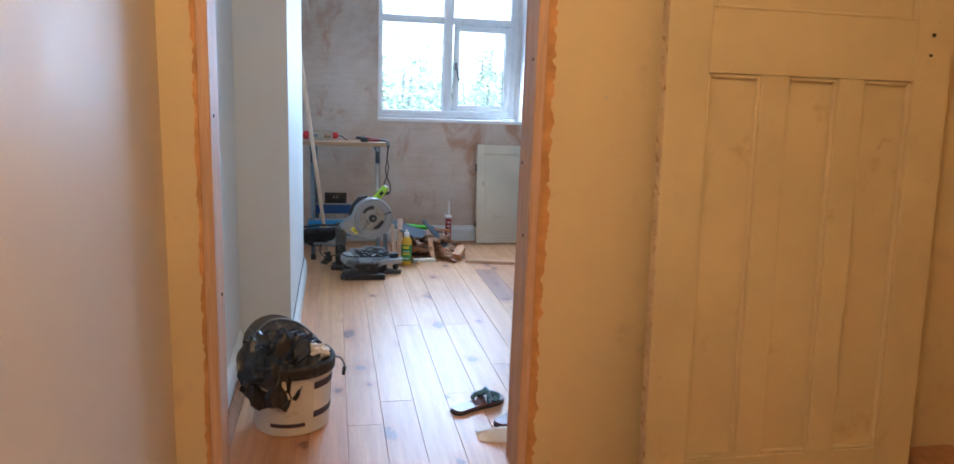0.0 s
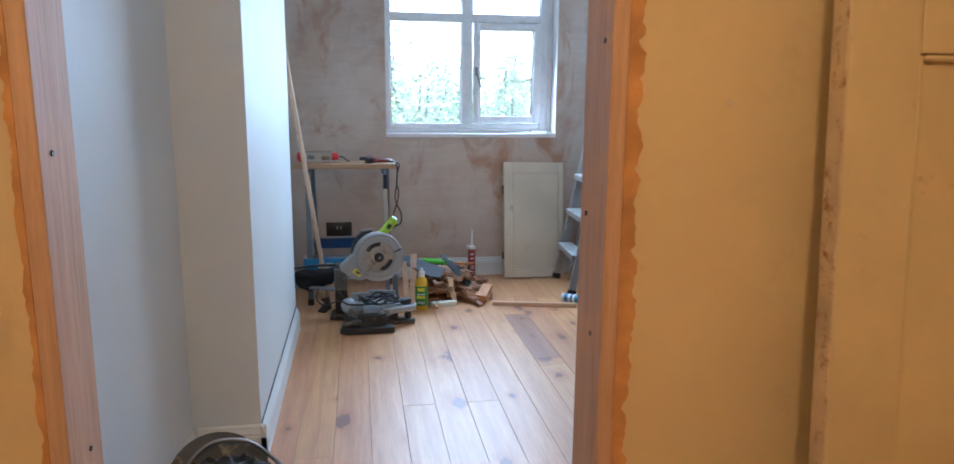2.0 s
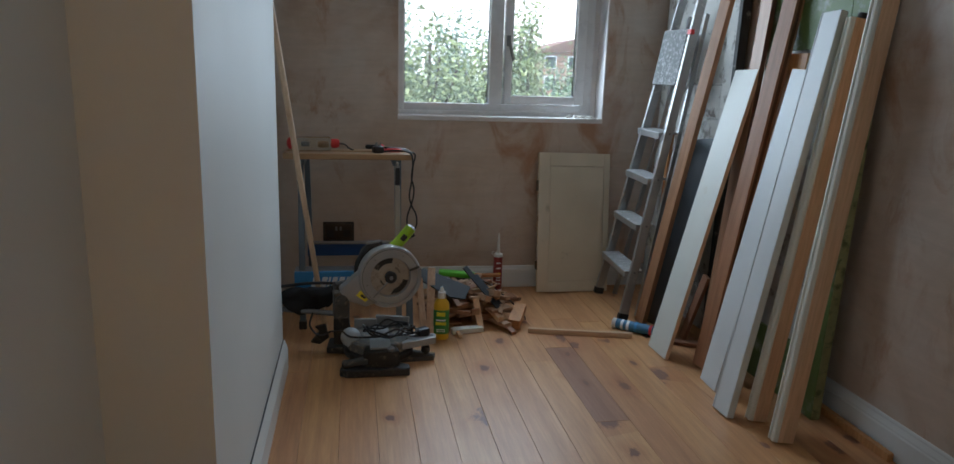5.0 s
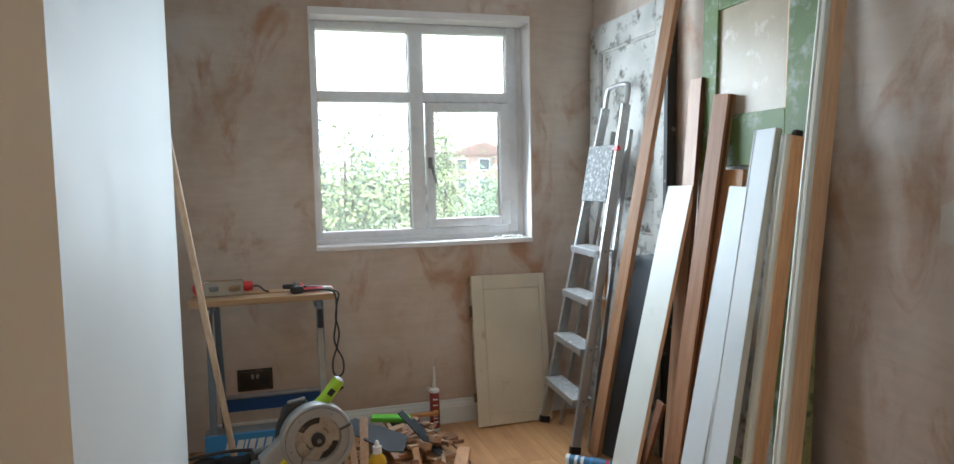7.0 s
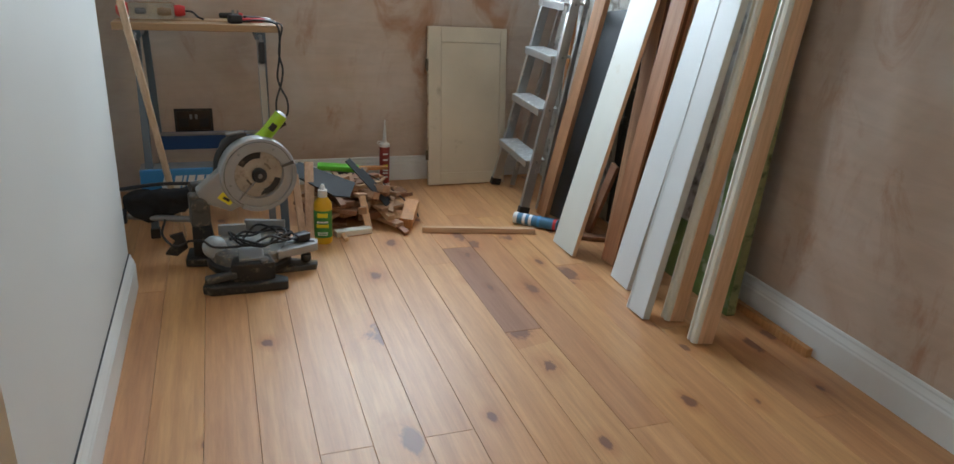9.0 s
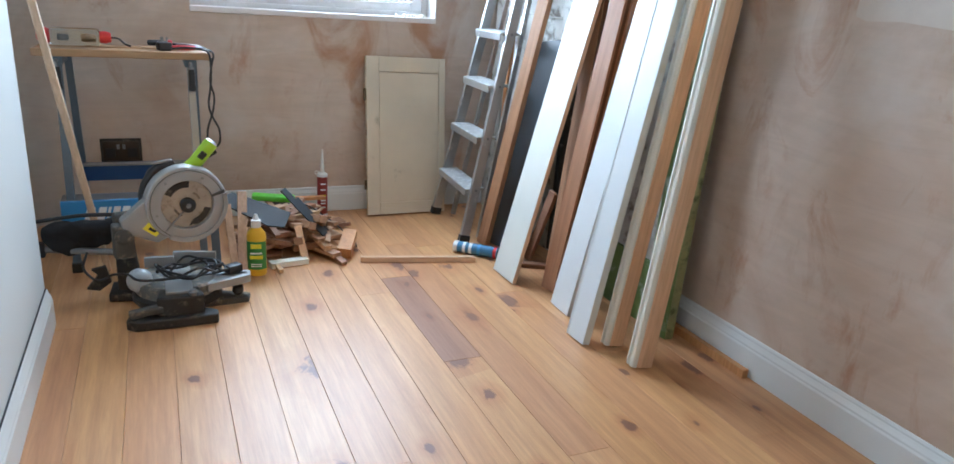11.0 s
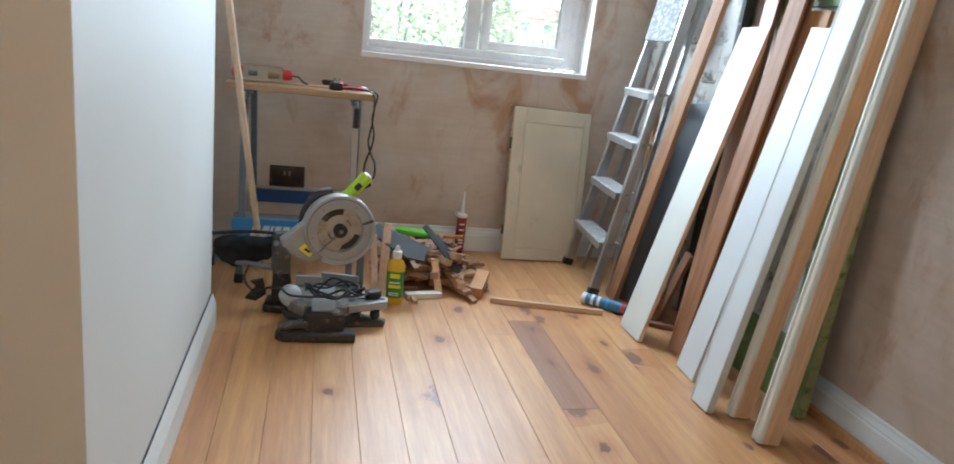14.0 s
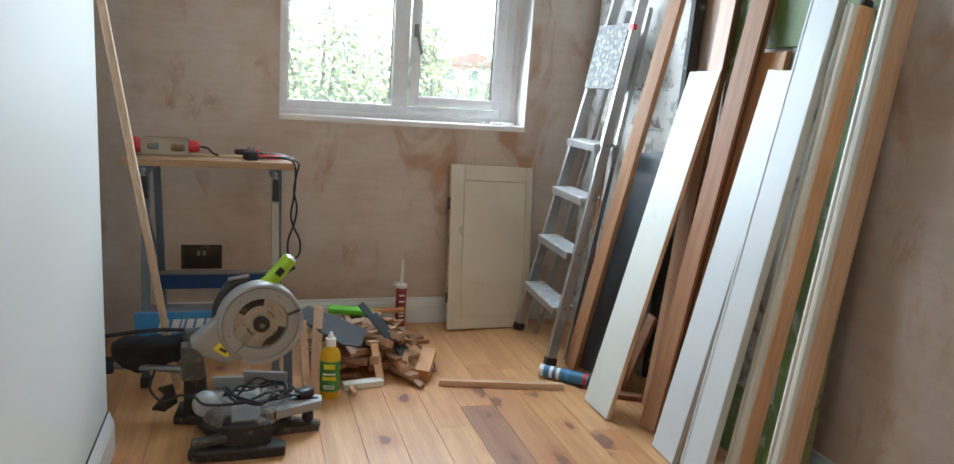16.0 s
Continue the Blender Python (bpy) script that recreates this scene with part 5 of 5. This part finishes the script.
# ---- bucket, sandals by the doorway ----
bucket = thing("plaster_bucket", "used white plaster tub holding a crumpled black bin bag", "bucket", pose(-0.10, 2.70, 0, 0, 0, 20))
part("tub", lathe([(0.128, 0), (0.132, 0.004), (0.147, 0.235), (0.142, 0.236), (0.128, 0.01)], 44), TUB_WHITE, bucket, smooth=True)
part("rim", lathe([(0.148, 0.215), (0.156, 0.217), (0.156, 0.252), (0.149, 0.26), (0.14, 0.258), (0.139, 0.22)], 44), BLACK_DUSTY, bucket, "grimy black rim", True)
def band(a0, a1, z0, z1, r0, r1):
    bm, n = bmesh.new(), 16
    rows = [[bm.verts.new(((r + 0.0012) * math.cos(radians(a0 + (a1 - a0) * k / n)), (r + 0.0012) * math.sin(radians(a0 + (a1 - a0) * k / n)), z)) for k in range(n + 1)] for r, z in ((r0, z0), (r1, z1))]
    back = [[bm.verts.new(v.co * 0.99) for v in row] for row in rows]
    for k in range(n):
        bm.faces.new((rows[0][k], rows[0][k + 1], rows[1][k + 1], rows[1][k]))
    return bm
tub_r = lambda z: 0.132 + 0.015 * z / 0.235
for a0, a1, z0, z1, ml in ((-75, 8, 0.168, 0.195, TUB_PURPLE), (-75, 8, 0.06, 0.085, TUB_PURPLE), (-140, -88, 0.035, 0.05, TUB_PURPLE), (-75, 8, 0.086, 0.167, PAPER)):
    part("label_band", band(a0, a1, z0, z1, tub_r(z0), tub_r(z1)), ml, bucket)
part("handle", hose([(-0.135, 0.06, 0.235), (-0.11, 0.085, 0.31), (-0.04, 0.115, 0.355), (0.05, 0.11, 0.34), (0.115, 0.085, 0.28), (0.145, 0.05, 0.235)], 0.005, 8), STEEL, bucket)
part("handle", hose([(0.15, -0.01, 0.23), (0.175, -0.03, 0.225), (0.185, -0.045, 0.20), (0.18, -0.05, 0.17)], 0.0035, 8), STEEL, bucket)
part("handle_grip", hose([(0.184, -0.047, 0.195), (0.178, -0.052, 0.165)], 0.007, 10), BLACK, bucket)
lid = part("tub_lid", lathe([(0.12, 0), (0.128, 0.004), (0.128, 0.012), (0.11, 0.012)], 36, m=pose(-0.03, 0.075, 0.262, 50, 0, 10)), SAW_DUST, bucket, "grey lid with a paper label", True)
part("lid_label", block(-0.05, 0.04, -0.018, 0.03, 0.0125, 0.0135, m=pose(-0.03, 0.075, 0.262, 50, 0, 10)), PAPER, lid)
bag = thing("bin_bag", "crumpled black bin bag stuffed in the tub", "bag", pose(-0.135, 2.685, 0.285))
bm = bmesh.new()
bmesh.ops.create_icosphere(bm, subdivisions=5, radius=1)
for v in bm.verts:
    p = v.co.copy()
    v.co = Vector((p.x * 0.125, p.y * 0.105, p.z * 0.042))
    q = p + 0.35 * Vector((noise.noise(p * 1.7), noise.noise(p * 1.7 + Vector((5, 0, 0))), noise.noise(p * 1.7 + Vector((0, 7, 0)))))
    fold = abs(noise.noise(q * 2.2)) * 0.06 + abs(noise.noise(q * 4.6 + Vector((2, 0, 4)))) * 0.028 + abs(noise.noise(q * 9)) * 0.007
    droop = max(0, -p.y * 0.95 - p.x * 0.12 - 0.15)
    v.co += p * (0.032 - fold)
    v.co.z -= 0.21 * droop * (0.75 + 0.8 * noise.noise(q * 1.6))
    v.co += Vector((-0.02, -0.045, 0)) * droop
part("bag", bm, BIN_BAG, bag, smooth=True)
rag = thing("paper_rag", "crumpled white rag on the tub rim", "rag", pose(-0.015, 2.665, 0.275))
bm = bmesh.new()
bmesh.ops.create_icosphere(bm, subdivisions=4, radius=1)
for v in bm.verts:
    p = v.co.copy()
    v.co = Vector((p.x * 0.045, p.y * 0.03, p.z * 0.03)) * (1 + 0.5 * noise.noise(p * 2.5))
part("rag", bm, PAPER, rag, smooth=True)


def sandal(m, flip):
    ob = thing("sandal", "brown leather sandal with a blue patterned strap", "shoe", m, "pair of sandals")
    pts = [(-0.125, 0.0), (-0.118, 0.026), (-0.085, 0.035), (-0.03, 0.029), (0.03, 0.036), (0.085, 0.045), (0.118, 0.032), (0.128, 0.0), (0.112, -0.03), (0.07, -0.044), (0.0, -0.036), (-0.05, -0.031), (-0.1, -0.033), (-0.12, -0.02)]
    line = [(p.x, p.y * flip) for p in smooth_line([(*q, 0) for q in pts + pts[:1]], 4)[:-1]]
    if flip < 0:
        line = line[::-1]
    part("sole", extrude(line, 0, 0.010), BLACK, ob)
    part("footbed", extrude([(x * 0.97, y * 0.95) for x, y in line], 0.010, 0.018, bevel=0.0015), BROWN_LEATHER, ob, "glossy brown footbed")
    for x0, x1, tw in ((0.0, 0.065, 0.0), (0.045, 0.02, 0.006), (0.03, 0.05, -0.004)):
        part("strap", hose([(x0, 0.037 * flip, 0.02), (x0 + 0.012, 0.026 * flip, 0.040 + tw), (0.5 * (x0 + x1) + 0.012, 0, 0.047 + tw), (x1 + 0.012, -0.028 * flip, 0.038 + tw), (x1, -0.042 * flip, 0.02)], 0.010, 8), BLUE_STRAP, ob)
    return ob


sandal(pose(0.605, 2.74, 0, 0, 0, 29), 1)
sandal(pose(0.735, 2.63, 0, 0, 0, 40), -1)
cloth = thing("white_cloth", "folded white cloth scrap by the sandals", "cloth", pose(0.645, 2.475, 0))
bm = bmesh.new()
bmesh.ops.create_grid(bm, x_segments=24, y_segments=14, size=1)
for v in bm.verts:
    x, y = v.co.x, v.co.y
    v.co = (x * 0.09, y * 0.04 + 0.02 * x * x, 0.012 + 0.035 * (1 - x * x) * max(0, 1 - y * y) + 0.012 * noise.noise((x * 3, y * 3, 1)) ** 2)
bmesh.ops.solidify(bm, geom=bm.faces[:], thickness=0.004)
part("cloth", bm, PAPER, cloth, smooth=True)
settle(cloth)


# ---- the floorboards ----
floor_ob = shell("floor", [(-0.6, 2.4, -1.3, 6.16, -0.12, -0.014)], BROWN_WOOD)
shell("floor_hall", [(-0.40, 2.28, -1.2, DY0 + 0.02, -0.014, -0.002)], BROWN_WOOD)
PITCH, FIRST = 0.131, 0.098
JOINTS = {-3: (3.1, 4.6), -2: (4.75,), -1: (3.36, 5.2), 0: (2.63, 5.05), 1: (2.825, 5.3), 2: (3.745, 5.3), 3: (2.873, 5.15), 4: (3.745, 5.45), 5: (3.167, 5.15), 6: (2.9, 4.775), 7: (4.2, 4.92), 8: (3.64, 5.3), 9: (3.0, 5.25), 10: (4.66,), 11: (2.9, 4.10), 12: (3.55, 5.0), 13: (4.5,), 14: (3.0, 4.8)}
for k, cuts in JOINTS.items():
    x0 = FIRST + PITCH * k
    ends = [DY0 + 0.02, *cuts, WY - 0.003]
    x1 = min(x0 + PITCH, RX)
    x0 = max(x0, AX)
    if x1 - x0 < 0.02:
        continue
    for y0, y1 in zip(ends, ends[1:]):
        w, l = x1 - x0 - 0.001, y1 - y0 - 0.001
        bm = block(-w / 2, w / 2, -l / 2, l / 2, -0.014, 0)
        bmesh.ops.bevel(bm, geom=[e for e in bm.edges if all(v.co.z > -0.001 for v in e.verts)], offset=0.0007, segments=1, affect="EDGES")
        lift = 0.0008 * (noise.noise((k * 3.1, y0 * 5.7, 0)))
        part("floorboard", bm, FLOOR_DARK if k == 7 and y0 > 4.1 and y1 < 5 else FLOOR_PINE, floor_ob).location = ((x0 + x1) / 2, (y0 + y1) / 2, lift)
